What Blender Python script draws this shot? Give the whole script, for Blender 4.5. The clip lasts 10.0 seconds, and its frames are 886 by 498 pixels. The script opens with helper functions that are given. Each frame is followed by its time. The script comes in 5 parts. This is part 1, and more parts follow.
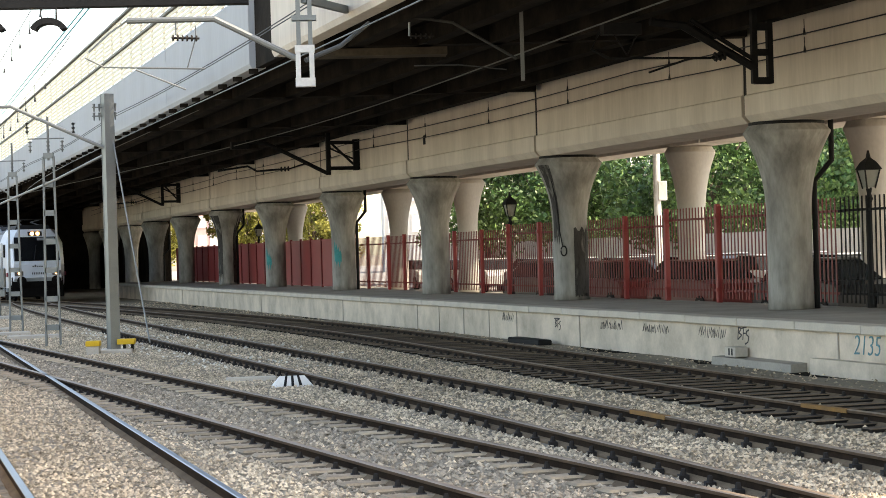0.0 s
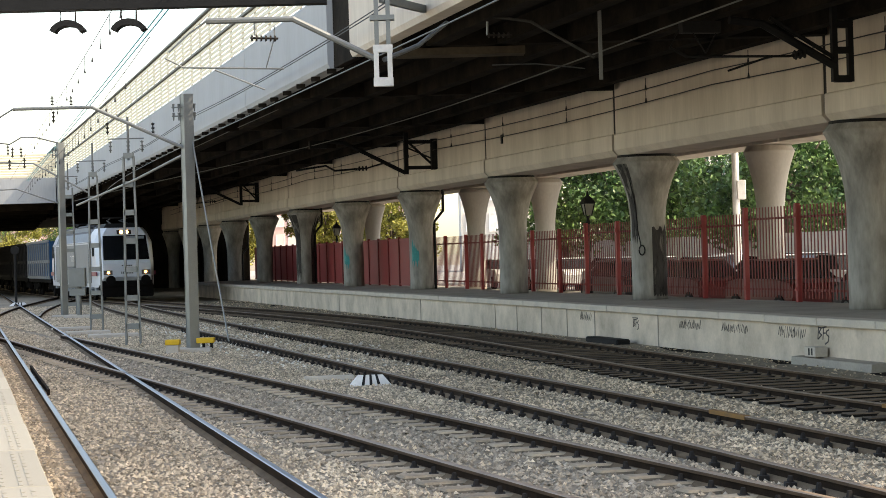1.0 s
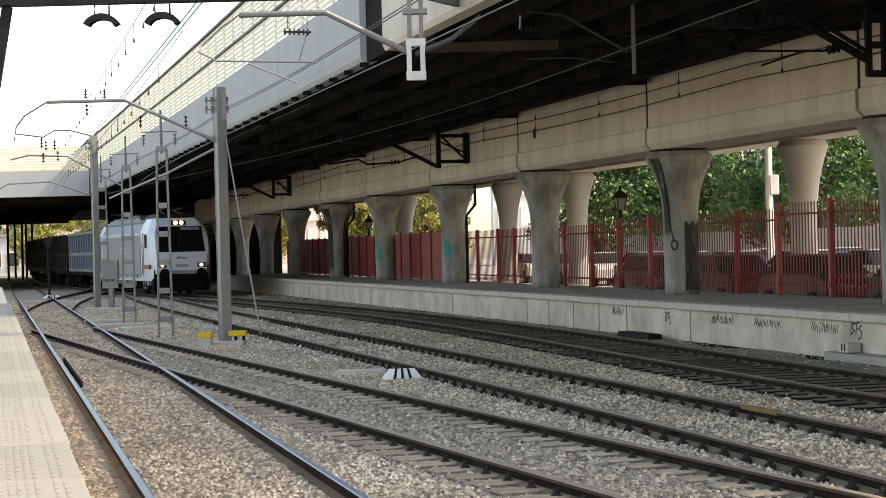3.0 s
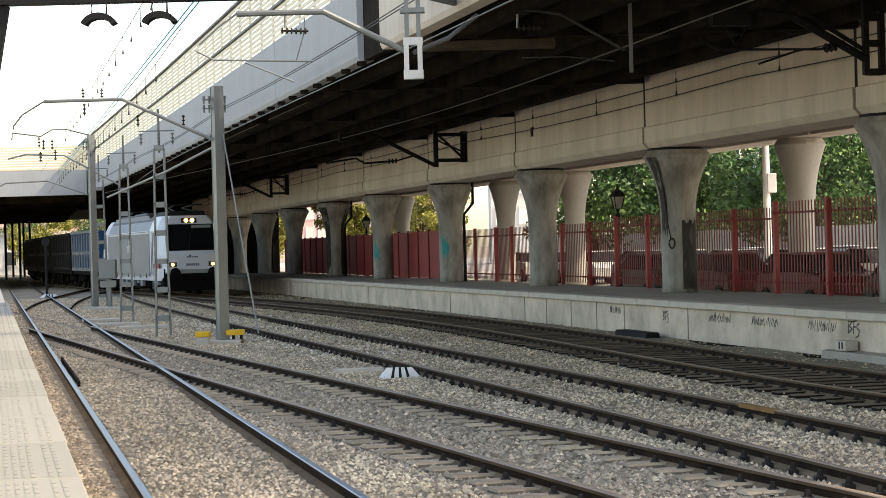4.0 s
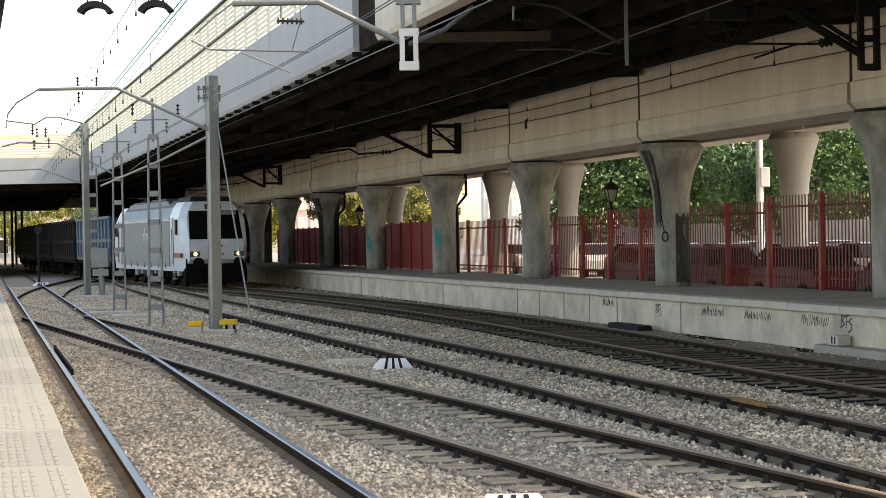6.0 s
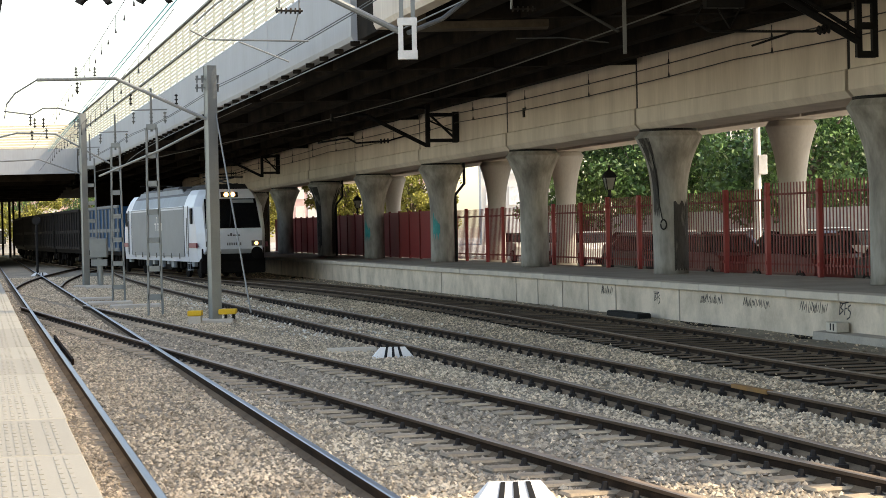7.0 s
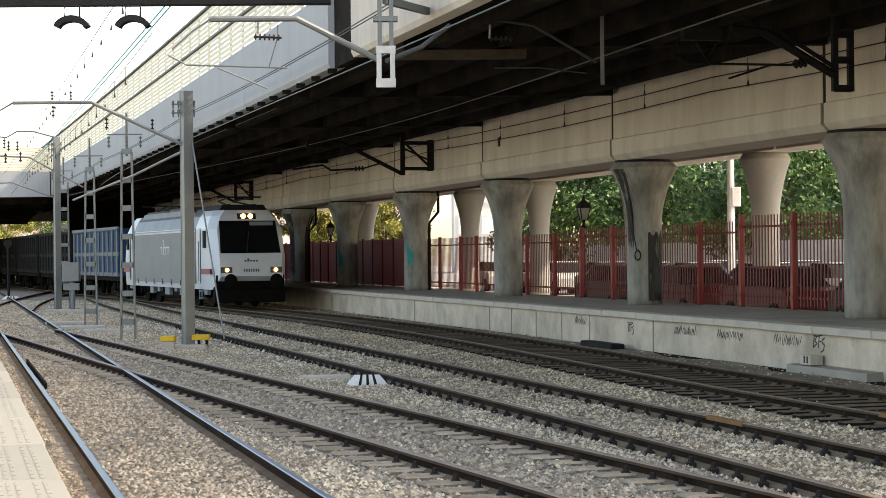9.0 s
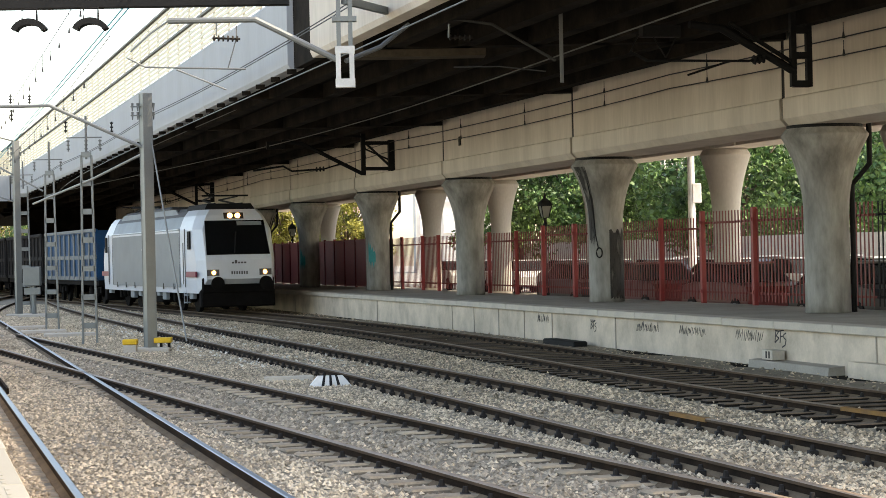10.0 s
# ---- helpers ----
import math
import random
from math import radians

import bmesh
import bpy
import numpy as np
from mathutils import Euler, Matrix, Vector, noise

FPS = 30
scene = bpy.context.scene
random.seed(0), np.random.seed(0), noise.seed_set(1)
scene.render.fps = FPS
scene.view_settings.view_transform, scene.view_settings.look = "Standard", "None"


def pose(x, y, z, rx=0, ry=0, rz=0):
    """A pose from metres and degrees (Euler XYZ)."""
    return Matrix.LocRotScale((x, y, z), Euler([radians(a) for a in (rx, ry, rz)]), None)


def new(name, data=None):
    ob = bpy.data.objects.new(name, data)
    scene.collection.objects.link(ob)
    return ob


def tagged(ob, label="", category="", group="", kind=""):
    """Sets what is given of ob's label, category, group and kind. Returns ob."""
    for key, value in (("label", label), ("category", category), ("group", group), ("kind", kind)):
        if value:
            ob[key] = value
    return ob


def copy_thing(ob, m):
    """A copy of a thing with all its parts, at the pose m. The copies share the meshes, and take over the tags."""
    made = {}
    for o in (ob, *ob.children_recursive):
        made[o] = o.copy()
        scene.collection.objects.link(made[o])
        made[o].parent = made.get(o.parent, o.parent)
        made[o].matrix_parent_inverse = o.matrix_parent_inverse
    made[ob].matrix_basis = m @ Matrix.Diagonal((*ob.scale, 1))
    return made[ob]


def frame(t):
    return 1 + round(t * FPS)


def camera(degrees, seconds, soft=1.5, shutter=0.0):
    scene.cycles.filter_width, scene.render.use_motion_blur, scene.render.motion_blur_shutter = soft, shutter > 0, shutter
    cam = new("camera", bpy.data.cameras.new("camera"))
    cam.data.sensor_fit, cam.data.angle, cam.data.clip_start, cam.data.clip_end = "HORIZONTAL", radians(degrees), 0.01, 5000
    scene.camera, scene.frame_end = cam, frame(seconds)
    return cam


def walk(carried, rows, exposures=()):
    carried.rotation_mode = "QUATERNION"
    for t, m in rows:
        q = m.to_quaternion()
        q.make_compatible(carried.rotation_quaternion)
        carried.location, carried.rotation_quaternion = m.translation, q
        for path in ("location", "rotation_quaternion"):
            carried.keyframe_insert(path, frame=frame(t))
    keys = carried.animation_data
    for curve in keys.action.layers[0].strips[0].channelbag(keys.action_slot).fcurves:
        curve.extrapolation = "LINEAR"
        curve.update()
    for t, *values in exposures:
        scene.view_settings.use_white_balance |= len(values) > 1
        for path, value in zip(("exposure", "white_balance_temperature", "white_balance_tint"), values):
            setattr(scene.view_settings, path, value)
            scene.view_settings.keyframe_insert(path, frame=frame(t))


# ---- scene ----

# ---- camera and its walk ----
cam = camera(24.57, 10.0, soft=0.85)
PATH = [
    (0, 0.012, -0.011, 1.95, 90.071, 1.627, -3.098),
    (0.5, 0.009, -0.018, 1.95, 90.108, 1.639, -1.674),
    (1, 0.002, -0.008, 1.949, 90.114, 1.628, -0.92),
    (1.5, 0.001, -0.028, 1.943, 90.118, 1.539, -0.47),
    (2, 0, 0.004, 1.951, 89.982, 1.435, -0.145),
    (2.5, 0, 0, 1.95, 89.968, 1.4, -0.001),
    (4, 0.003, -0.015, 1.952, 89.928, 1.496, -0.084),
    (4.5, 0.006, -0.019, 1.95, 89.822, 1.247, -0.225),
    (5, -0.004, -0.007, 1.951, 89.781, 0.875, -0.252),
    (5.5, -0.016, -0.012, 1.955, 89.79, 0.897, -0.263),
    (7, -0.06, -0.103, 1.953, 89.363, 1.257, -0.379),
    (7.5, -0.08, -0.11, 1.958, 89.605, 0.918, -0.403),
    (8, -0.127, -0.067, 1.96, 90.155, 1.063, -0.39),
    (8.5, -0.14, -0.071, 1.959, 90.162, 0.796, -0.724),
    (9, -0.132, -0.104, 1.959, 90.143, 0.562, -1.18),
    (9.5, -0.13, -0.095, 1.953, 90.138, 1.021, -2.036),
    (10, -0.121, -0.094, 1.955, 90.116, 1.248, -2.242),
]
walk(cam, [(t, pose(*p)) for t, *p in PATH], exposures=[(0.0, 2.15, 8200, 12), (0.5, 1.98, 8200, 12), (1.0, 1.84, 8200, 12), (2.0, 1.77, 8200, 12), (8.5, 1.79, 8200, 12), (9.5, 2.0, 8200, 12), (10.0, 2.08, 8200, 12)])

# ---- world and sun ----
SUN_EL, SUN_AZ = radians(43.5), radians(104)   # azimuth from +y towards +x
world = bpy.data.worlds.new("world")
scene.world = world
world.use_nodes = True
wn, wl = world.node_tree.nodes, world.node_tree.links
sky = wn.new("ShaderNodeTexSky")
sky.sky_type, sky.sun_disc = "NISHITA", False
sky.sun_elevation, sky.sun_rotation = SUN_EL, SUN_AZ
sky.air_density, sky.dust_density = 1.0, 1.5
wl.new(sky.outputs[0], wn["Background"].inputs[0])
wn["Background"].inputs[1].default_value = 0.15
sun_data = bpy.data.lights.new("sun", "SUN")
sun_data.energy, sun_data.angle, sun_data.color = 2.0, radians(0.6), (1.0, 0.95, 0.87)
sun = new("sun", sun_data)
sdir = Vector((math.sin(SUN_AZ) * math.cos(SUN_EL), math.cos(SUN_AZ) * math.cos(SUN_EL), math.sin(SUN_EL)))
sun.matrix_basis = sdir.to_track_quat("Z", "Y").to_matrix().to_4x4()


# ---- materials ----
def mat(name, base, rough=0.7, metal=0.0, var=0.25, scale=3.0, fine=40.0, bump=0.15, second=None, second_amount=0.4, rnd=0.0,
        stretch=(1, 1, 1), emit=None, spec=0.4, island=False):
    """A surface with stains at a large scale and grain at a small one; second is the stain colour."""
    m = bpy.data.materials.new(name)
    m.use_nodes = True
    n, l = m.node_tree.nodes, m.node_tree.links
    b = n["Principled BSDF"]
    b.inputs["Roughness"].default_value, b.inputs["Metallic"].default_value = rough, metal
    b.inputs["Specular IOR Level"].default_value = spec
    tc, mp = n.new("ShaderNodeTexCoord"), n.new("ShaderNodeMapping")
    mp.inputs["Scale"].default_value = stretch
    l.new(tc.outputs["Object"], mp.inputs[0])
    big, small = n.new("ShaderNodeTexNoise"), n.new("ShaderNodeTexNoise")
    big.inputs["Scale"].default_value, small.inputs["Scale"].default_value = scale, fine
    big.inputs["Detail"].default_value, small.inputs["Detail"].default_value = 6, 4
    big.inputs["Roughness"].default_value = 0.65
    l.new(mp.outputs[0], big.inputs[0])
    l.new(mp.outputs[0], small.inputs[0])
    ramp = n.new("ShaderNodeValToRGB")
    ramp.color_ramp.elements[0].position, ramp.color_ramp.elements[1].position = 0.38, 0.68
    dark = second if second else tuple(c * (1 - var) for c in base)
    ramp.color_ramp.elements[0].color, ramp.color_ramp.elements[1].color = (0, 0, 0, 1), (1, 1, 1, 1)
    l.new(big.outputs[0], ramp.inputs[0])
    mul = n.new("ShaderNodeMath")
    mul.operation = "MULTIPLY"
    mul.inputs[1].default_value = second_amount if second else 1.0
    l.new(ramp.outputs[0], mul.inputs[0])
    mix = n.new("ShaderNodeMix")
    mix.data_type = "RGBA"
    mix.inputs[6].default_value, mix.inputs[7].default_value = (*base, 1), (*dark, 1)
    l.new(mul.outputs[0], mix.inputs[0])
    grain = n.new("ShaderNodeMapRange")
    grain.inputs[3].default_value, grain.inputs[4].default_value = 1 - var, 1 + var
    l.new(small.outputs[0], grain.inputs[0])
    g = n.new("ShaderNodeMix")
    g.data_type, g.blend_type = "RGBA", "MULTIPLY"
    g.inputs[0].default_value = 1
    l.new(mix.outputs[2], g.inputs[6])
    l.new(grain.outputs[0], g.inputs[7])
    out = g.outputs[2]
    if rnd:
        src = n.new("ShaderNodeNewGeometry") if island else n.new("ShaderNodeObjectInfo")
        rr = n.new("ShaderNodeMapRange")
        rr.inputs[3].default_value, rr.inputs[4].default_value = 1 - rnd, 1 + rnd
        l.new(src.outputs["Random Per Island" if island else "Random"], rr.inputs[0])
        g2 = n.new("ShaderNodeMix")
        g2.data_type, g2.blend_type = "RGBA", "MULTIPLY"
        g2.inputs[0].default_value = 1
        l.new(out, g2.inputs[6])
        l.new(rr.outputs[0], g2.inputs[7])
        out = g2.outputs[2]
    l.new(out, b.inputs["Base Color"])
    if bump:
        bp = n.new("ShaderNodeBump")
        bp.inputs["Strength"].default_value, bp.inputs["Distance"].default_value = bump, 0.02
        l.new(small.outputs[0], bp.inputs["Height"])
        l.new(bp.outputs[0], b.inputs["Normal"])
    if emit:
        b.inputs["Emission Color"].default_value = (*emit[:3], 1)
        b.inputs["Emission Strength"].default_value = emit[3]
    return m


M_BALLAST = mat("ballast", (0.3, 0.25, 0.18), 0.95, var=0.5, scale=0.5, fine=22, bump=1.0, second=(0.16, 0.132, 0.095), second_amount=0.75)
# Oily black, deepened further to hold the shade over the far bed.
M_OILSHADE = mat("oily ballast", (0.014, 0.012, 0.01), 0.85, var=0.35, scale=0.8, fine=24, bump=1.0, second=(0.04, 0.033, 0.026), second_amount=0.5, spec=0.04)
M_BROWNBED = mat("dusty brown ballast", (0.19, 0.158, 0.118), 0.95, var=0.4, scale=0.8, fine=24, bump=1.0, second=(0.1, 0.085, 0.068), second_amount=0.7)
M_STONE = mat("ballast stone", (0.56, 0.45, 0.315), 0.9, var=0.35, scale=0.45, fine=60, second=(0.23, 0.175, 0.115), second_amount=0.75, rnd=0.65, island=True)
M_STONE_TAN = mat("sandy ballast stone", (0.55, 0.45, 0.32), 0.9, var=0.35, scale=0.45, fine=60, second=(0.3, 0.235, 0.16), second_amount=0.75, rnd=0.55, island=True)
M_STONE_DARK = mat("oily ballast stone", (0.075, 0.064, 0.05), 0.85, var=0.3, scale=9, fine=60, rnd=0.5, island=True)
M_STONE_BROWN = mat("brown ballast stone", (0.38, 0.32, 0.24), 0.9, var=0.3, scale=9, fine=60, second=(0.13, 0.1, 0.07), second_amount=0.7, rnd=0.5, island=True)
M_CHALK = mat("chalky rubble", (0.72, 0.68, 0.58), 0.9, var=0.2, scale=9, fine=60, rnd=0.3, island=True)
M_RAIL = mat("rusted rail side", (0.016, 0.011, 0.008), 0.85, 0.1, var=0.35, scale=1.5, fine=80, second=(0.06, 0.037, 0.023), second_amount=0.6, spec=0.05)
M_RAILSIDE = mat("brown rail head flank", (0.1, 0.066, 0.042), 0.8, var=0.3, scale=2, fine=60, second=(0.05, 0.033, 0.022), second_amount=0.6, spec=0.1)
M_RAILFOOT = mat("dusty rail foot", (0.19, 0.135, 0.085), 0.9, var=0.3, scale=2, fine=50, second=(0.07, 0.05, 0.035), second_amount=0.6, spec=0.1)
M_RAILTOP = mat("polished rail head", (0.21, 0.235, 0.265), 0.36, 1.0, var=0.1, scale=2, fine=60, bump=0.03)
M_RAILTOP_DULL = mat("dull rail head", (0.25, 0.185, 0.13), 0.5, 0.0, var=0.2, scale=2, fine=60, bump=0.05)
M_SLEEPER = mat("concrete sleeper", (0.41, 0.325, 0.22), 0.9, var=0.25, scale=4, fine=50, second=(0.17, 0.13, 0.09), second_amount=0.8, rnd=0.2)
M_WOODSLEEPER = mat("oily wooden sleeper", (0.17, 0.12, 0.075), 0.85, var=0.4, scale=3, fine=60, second=(0.05, 0.037, 0.026), second_amount=0.8, rnd=0.45)
M_CLIP = mat("rail fastening", (0.018, 0.014, 0.011), 0.85, 0.0, var=0.3, scale=9, fine=60)
M_CONCRETE = mat("beam concrete", (0.66, 0.59, 0.5), 0.85, var=0.12, scale=0.9, fine=14, bump=0.15, second=(0.42, 0.365, 0.3), second_amount=0.65, stretch=(1, 1, 0.14))
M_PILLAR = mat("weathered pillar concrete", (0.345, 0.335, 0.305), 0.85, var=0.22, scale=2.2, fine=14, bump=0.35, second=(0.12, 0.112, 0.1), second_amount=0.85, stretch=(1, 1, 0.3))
M_PARAPET = mat("painted parapet", (0.38, 0.395, 0.405), 0.8, var=0.1, scale=0.6, fine=12, bump=0.1, second=(0.33, 0.335, 0.335), second_amount=0.6, stretch=(1, 1, 0.15))
# Soffit and beam colours hold the deep shade under the viaduct.
M_SOFFIT = mat("deck soffit with shade in colour", (0.004, 0.0037, 0.0034), 0.95, var=0.3, scale=0.8, fine=12, bump=0.2, second=(0.016, 0.013, 0.01), second_amount=0.6, spec=0.04)
M_DIAPH = mat("deck beam concrete with shade in colour", (0.009, 0.0078, 0.0065), 0.95, var=0.3, scale=0.8, fine=12, bump=0.2, second=(0.035, 0.028, 0.021), second_amount=0.8, spec=0.06)
# Beige beam and arm steel, both darkened to sit in the deck shade.
M_DIMBEIGE = mat("shade-dimmed beige concrete", (0.1, 0.082, 0.06), 0.9, var=0.3, scale=1.2, fine=14, second=(0.04, 0.033, 0.025), second_amount=0.8, spec=0.08)
M_DIMSTEEL = mat("steel dimmed for deck shade", (0.055, 0.055, 0.053), 0.7, 0.2, var=0.2, scale=3, fine=40, spec=0.1)
M_CREAM = mat("cream louvre", (0.72, 0.64, 0.47), 0.6, var=0.08, scale=1, fine=20, bump=0.05, second=(0.6, 0.5, 0.34), second_amount=0.4)
M_PLATFORM = mat("platform slab", (0.38, 0.34, 0.285), 0.85, var=0.2, scale=0.8, fine=30, bump=0.15, second=(0.2, 0.19, 0.17), second_amount=0.6)
M_COPING = mat("platform coping", (0.55, 0.495, 0.415), 0.8, var=0.14, scale=1.5, fine=30, bump=0.12, second=(0.33, 0.31, 0.28), second_amount=0.5)
M_WALL = mat("whitewashed platform wall", (0.66, 0.565, 0.455), 0.85, var=0.1, scale=0.9, fine=20, bump=0.15, second=(0.3, 0.26, 0.2), second_amount=0.8)
M_TILE = mat("pale ribbed platform tile", (0.245, 0.23, 0.188), 0.7, var=0.08, scale=1.5, fine=40, bump=0.1, second=(0.23, 0.216, 0.175), second_amount=0.6, rnd=0.12)
M_RED = mat("red fence paint", (0.15, 0.014, 0.012), 0.5, var=0.18, scale=2, fine=30, bump=0.05, second=(0.14, 0.02, 0.018), second_amount=0.4)
M_REDPANEL = mat("faded red sheet", (0.27, 0.034, 0.032), 0.5, var=0.15, scale=1.2, fine=30, bump=0.05, second=(0.2, 0.028, 0.026), second_amount=0.6)
M_GALV = mat("galvanised steel", (0.21, 0.222, 0.215), 0.5, 0.6, var=0.15, scale=2, fine=40, bump=0.06)
M_GALVD = mat("weathered galvanised steel", (0.15, 0.157, 0.155), 0.6, 0.4, var=0.2, scale=2, fine=40, bump=0.06)
M_BLACKSTEEL = mat("black steel", (0.022, 0.022, 0.022), 0.6, 0.2, var=0.2, scale=4, fine=40, bump=0.05, spec=0.06)
M_WIRE = mat("wire", (0.035, 0.035, 0.036), 0.6, 0.3, var=0.1, scale=4, fine=40, bump=0)
M_COPPER = mat("teal contact wire", (0.08, 0.42, 0.48), 0.5, 0.3, var=0.1, scale=4, fine=40, bump=0)
M_YELLOW = mat("yellow paint", (0.75, 0.45, 0.02), 0.55, var=0.15, scale=4, fine=40)
M_WHITE = mat("white paint", (0.74, 0.73, 0.70), 0.5, var=0.08, scale=2, fine=30, bump=0.05, second=(0.42, 0.39, 0.34), second_amount=0.6)
M_DARKPAINT = mat("black paint", (0.02, 0.02, 0.02), 0.5, var=0.2, scale=4, fine=30, bump=0.05, spec=0.06)
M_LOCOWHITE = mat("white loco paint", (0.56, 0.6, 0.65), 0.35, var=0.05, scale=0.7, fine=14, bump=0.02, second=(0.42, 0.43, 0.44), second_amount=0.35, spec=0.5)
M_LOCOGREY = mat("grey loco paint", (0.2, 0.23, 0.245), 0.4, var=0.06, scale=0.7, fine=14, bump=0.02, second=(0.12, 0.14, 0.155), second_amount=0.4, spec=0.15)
M_LOCOSIDE = mat("grey loco side paint", (0.25, 0.29, 0.32), 0.5, var=0.07, scale=0.8, fine=14, bump=0.02, second=(0.18, 0.2, 0.215), second_amount=0.7, stretch=(1, 1, 0.4), spec=0.15)
M_CABGLASS = mat("dark cab glass", (0.006, 0.007, 0.008), 0.5, var=0.05, scale=1, fine=10, bump=0, spec=0.03)
# Paler pillar concrete: brightness of the sunlit rear row put into colour.
M_SUNLITCON = mat("pillar concrete with sunlight in colour", (0.46, 0.435, 0.395), 0.85, var=0.12, scale=1.4, fine=14, bump=0.2, second=(0.45, 0.41, 0.36), second_amount=0.6, stretch=(1, 1, 0.4))
M_LOCOROOF = mat("loco roof grey", (0.07, 0.07, 0.075), 0.6, var=0.15, scale=1, fine=20)
M_UNDER = mat("grimy running gear", (0.009, 0.008, 0.0075), 0.85, 0.1, var=0.35, scale=4, fine=30, spec=0.06)
M_GLASS = mat("dark windscreen", (0.006, 0.007, 0.008), 0.22, var=0.05, scale=1, fine=10, bump=0, spec=0.6)
M_MAROON = mat("maroon band", (0.20, 0.03, 0.06), 0.4, var=0.08, scale=2, fine=20, bump=0)
M_LAMPWARM = mat("lit head lamp", (0.9, 0.8, 0.6), 0.3, var=0, bump=0, emit=(1.0, 0.5, 0.16, 2.6))
M_LAMPORANGE = mat("lit marker lamp", (0.9, 0.6, 0.3), 0.3, var=0, bump=0, emit=(1.0, 0.5, 0.12, 2.6))
M_BLUE = mat("blue wagon paint", (0.008, 0.065, 0.15), 0.5, var=0.18, scale=1.2, fine=20, second=(0.03, 0.036, 0.045), second_amount=0.6, spec=0.08)
M_RIB = mat("dusty pale rib paint", (0.2, 0.21, 0.205), 0.6, var=0.2, scale=2, fine=20, spec=0.08)
M_LEAF = mat("leaves", (0.05, 0.12, 0.035), 0.5, var=0.3, scale=0.4, fine=6, bump=0, second=(0.19, 0.28, 0.08), second_amount=0.8, rnd=0.6, island=True)
M_LEAFY = mat("yellowing leaves", (0.20, 0.20, 0.035), 0.6, var=0.2, scale=0.6, fine=6, bump=0, second=(0.3, 0.27, 0.05), second_amount=0.8, rnd=0.4, island=True)
M_BARK = mat("bark", (0.12, 0.09, 0.065), 0.9, var=0.3, scale=4, fine=30, bump=0.4)
M_STREET = mat("street paving", (0.36, 0.34, 0.31), 0.9, var=0.15, scale=1, fine=40)
M_BRICK = mat("pink brick facade", (0.66, 0.45, 0.40), 0.85, var=0.12, scale=1, fine=20, second=(0.58, 0.38, 0.33), second_amount=0.5)
M_RENDER = mat("pale facade", (0.68, 0.64, 0.57), 0.85, var=0.08, scale=0.6, fine=20, second=(0.55, 0.5, 0.44), second_amount=0.5)
M_TEAL = mat("teal spray paint", (0.03, 0.30, 0.30), 0.7, var=0.3, scale=4, fine=30)
M_SPRAY = mat("black spray paint", (0.03, 0.03, 0.035), 0.7, var=0.4, scale=20, fine=60, bump=0)
M_GLAZE = mat("window glass", (0.03, 0.035, 0.04), 0.1, var=0.1, scale=2, fine=20, bump=0, spec=0.6)


# ---- building helpers ----
def link(name, bm, material, parent=None, label="", smooth=False, m=None):
    me = bpy.data.meshes.new(name)
    bm.to_mesh(me)
    bm.free()
    for mt in (material if isinstance(material, (list, tuple)) else [material]):
        me.materials.append(mt)
    if smooth:
        for p in me.polygons:
            p.use_smooth = True
    ob = new(name, me)
    if m is not None:
        ob.matrix_basis = m
    if parent:
        ob.parent = parent
    if label:
        ob["label"] = label
    return ob


def part(name, bm, material, parent, label="", smooth=False):
    return link(name, bm, material, parent, label, smooth)


def share(name, me, parent, m):
    ob = new(name, me)
    ob.parent = parent
    ob.matrix_basis = m
    return ob


def thing(name, label, category, m=None, group="", kind=""):
    ob = new(name)
    ob.empty_display_size = 0.1
    if m is not None:
        ob.matrix_basis = m
    return tagged(ob, label, category, group, kind)


def box(bm, x0, x1, y0, y1, z0, z1, mi=0, bevel=0.0):
    vs = [bm.verts.new((x, y, z)) for z in (z0, z1) for x, y in ((x0, y0), (x1, y0), (x1, y1), (x0, y1))]
    fs = [bm.faces.new([vs[i] for i in q]) for q in ((0, 3, 2, 1), (4, 5, 6, 7), (0, 1, 5, 4), (1, 2, 6, 5), (2, 3, 7, 6), (3, 0, 4, 7))]
    for f in fs:
        f.material_index = mi
    if bevel:
        es = list({e for f in fs for e in f.edges})
        for f in bmesh.ops.bevel(bm, geom=es, offset=bevel, segments=1, affect="EDGES")["faces"]:
            f.material_index = mi
    return vs


def boxbm(*a, **k):
    bm = bmesh.new()
    box(bm, *a, **k)
    return bm


def tube(bm, a, b, r0, r1=None, n=8, mi=0):
    """A closed round bar from a to b."""
    a, b = Vector(a), Vector(b)
    r1 = r0 if r1 is None else r1
    q = (b - a).to_track_quat("Z", "Y")
    ra = [bm.verts.new(a + q @ Vector((r0 * math.cos(2 * math.pi * i / n), r0 * math.sin(2 * math.pi * i / n), 0))) for i in range(n)]
    rb = [bm.verts.new(b + q @ Vector((r1 * math.cos(2 * math.pi * i / n), r1 * math.sin(2 * math.pi * i / n), 0))) for i in range(n)]
    fs = [bm.faces.new((ra[i], ra[(i + 1) % n], rb[(i + 1) % n], rb[i])) for i in range(n)]
    fs += [bm.faces.new(ra[::-1]), bm.faces.new(rb)]
    for f in fs:
        f.material_index = mi


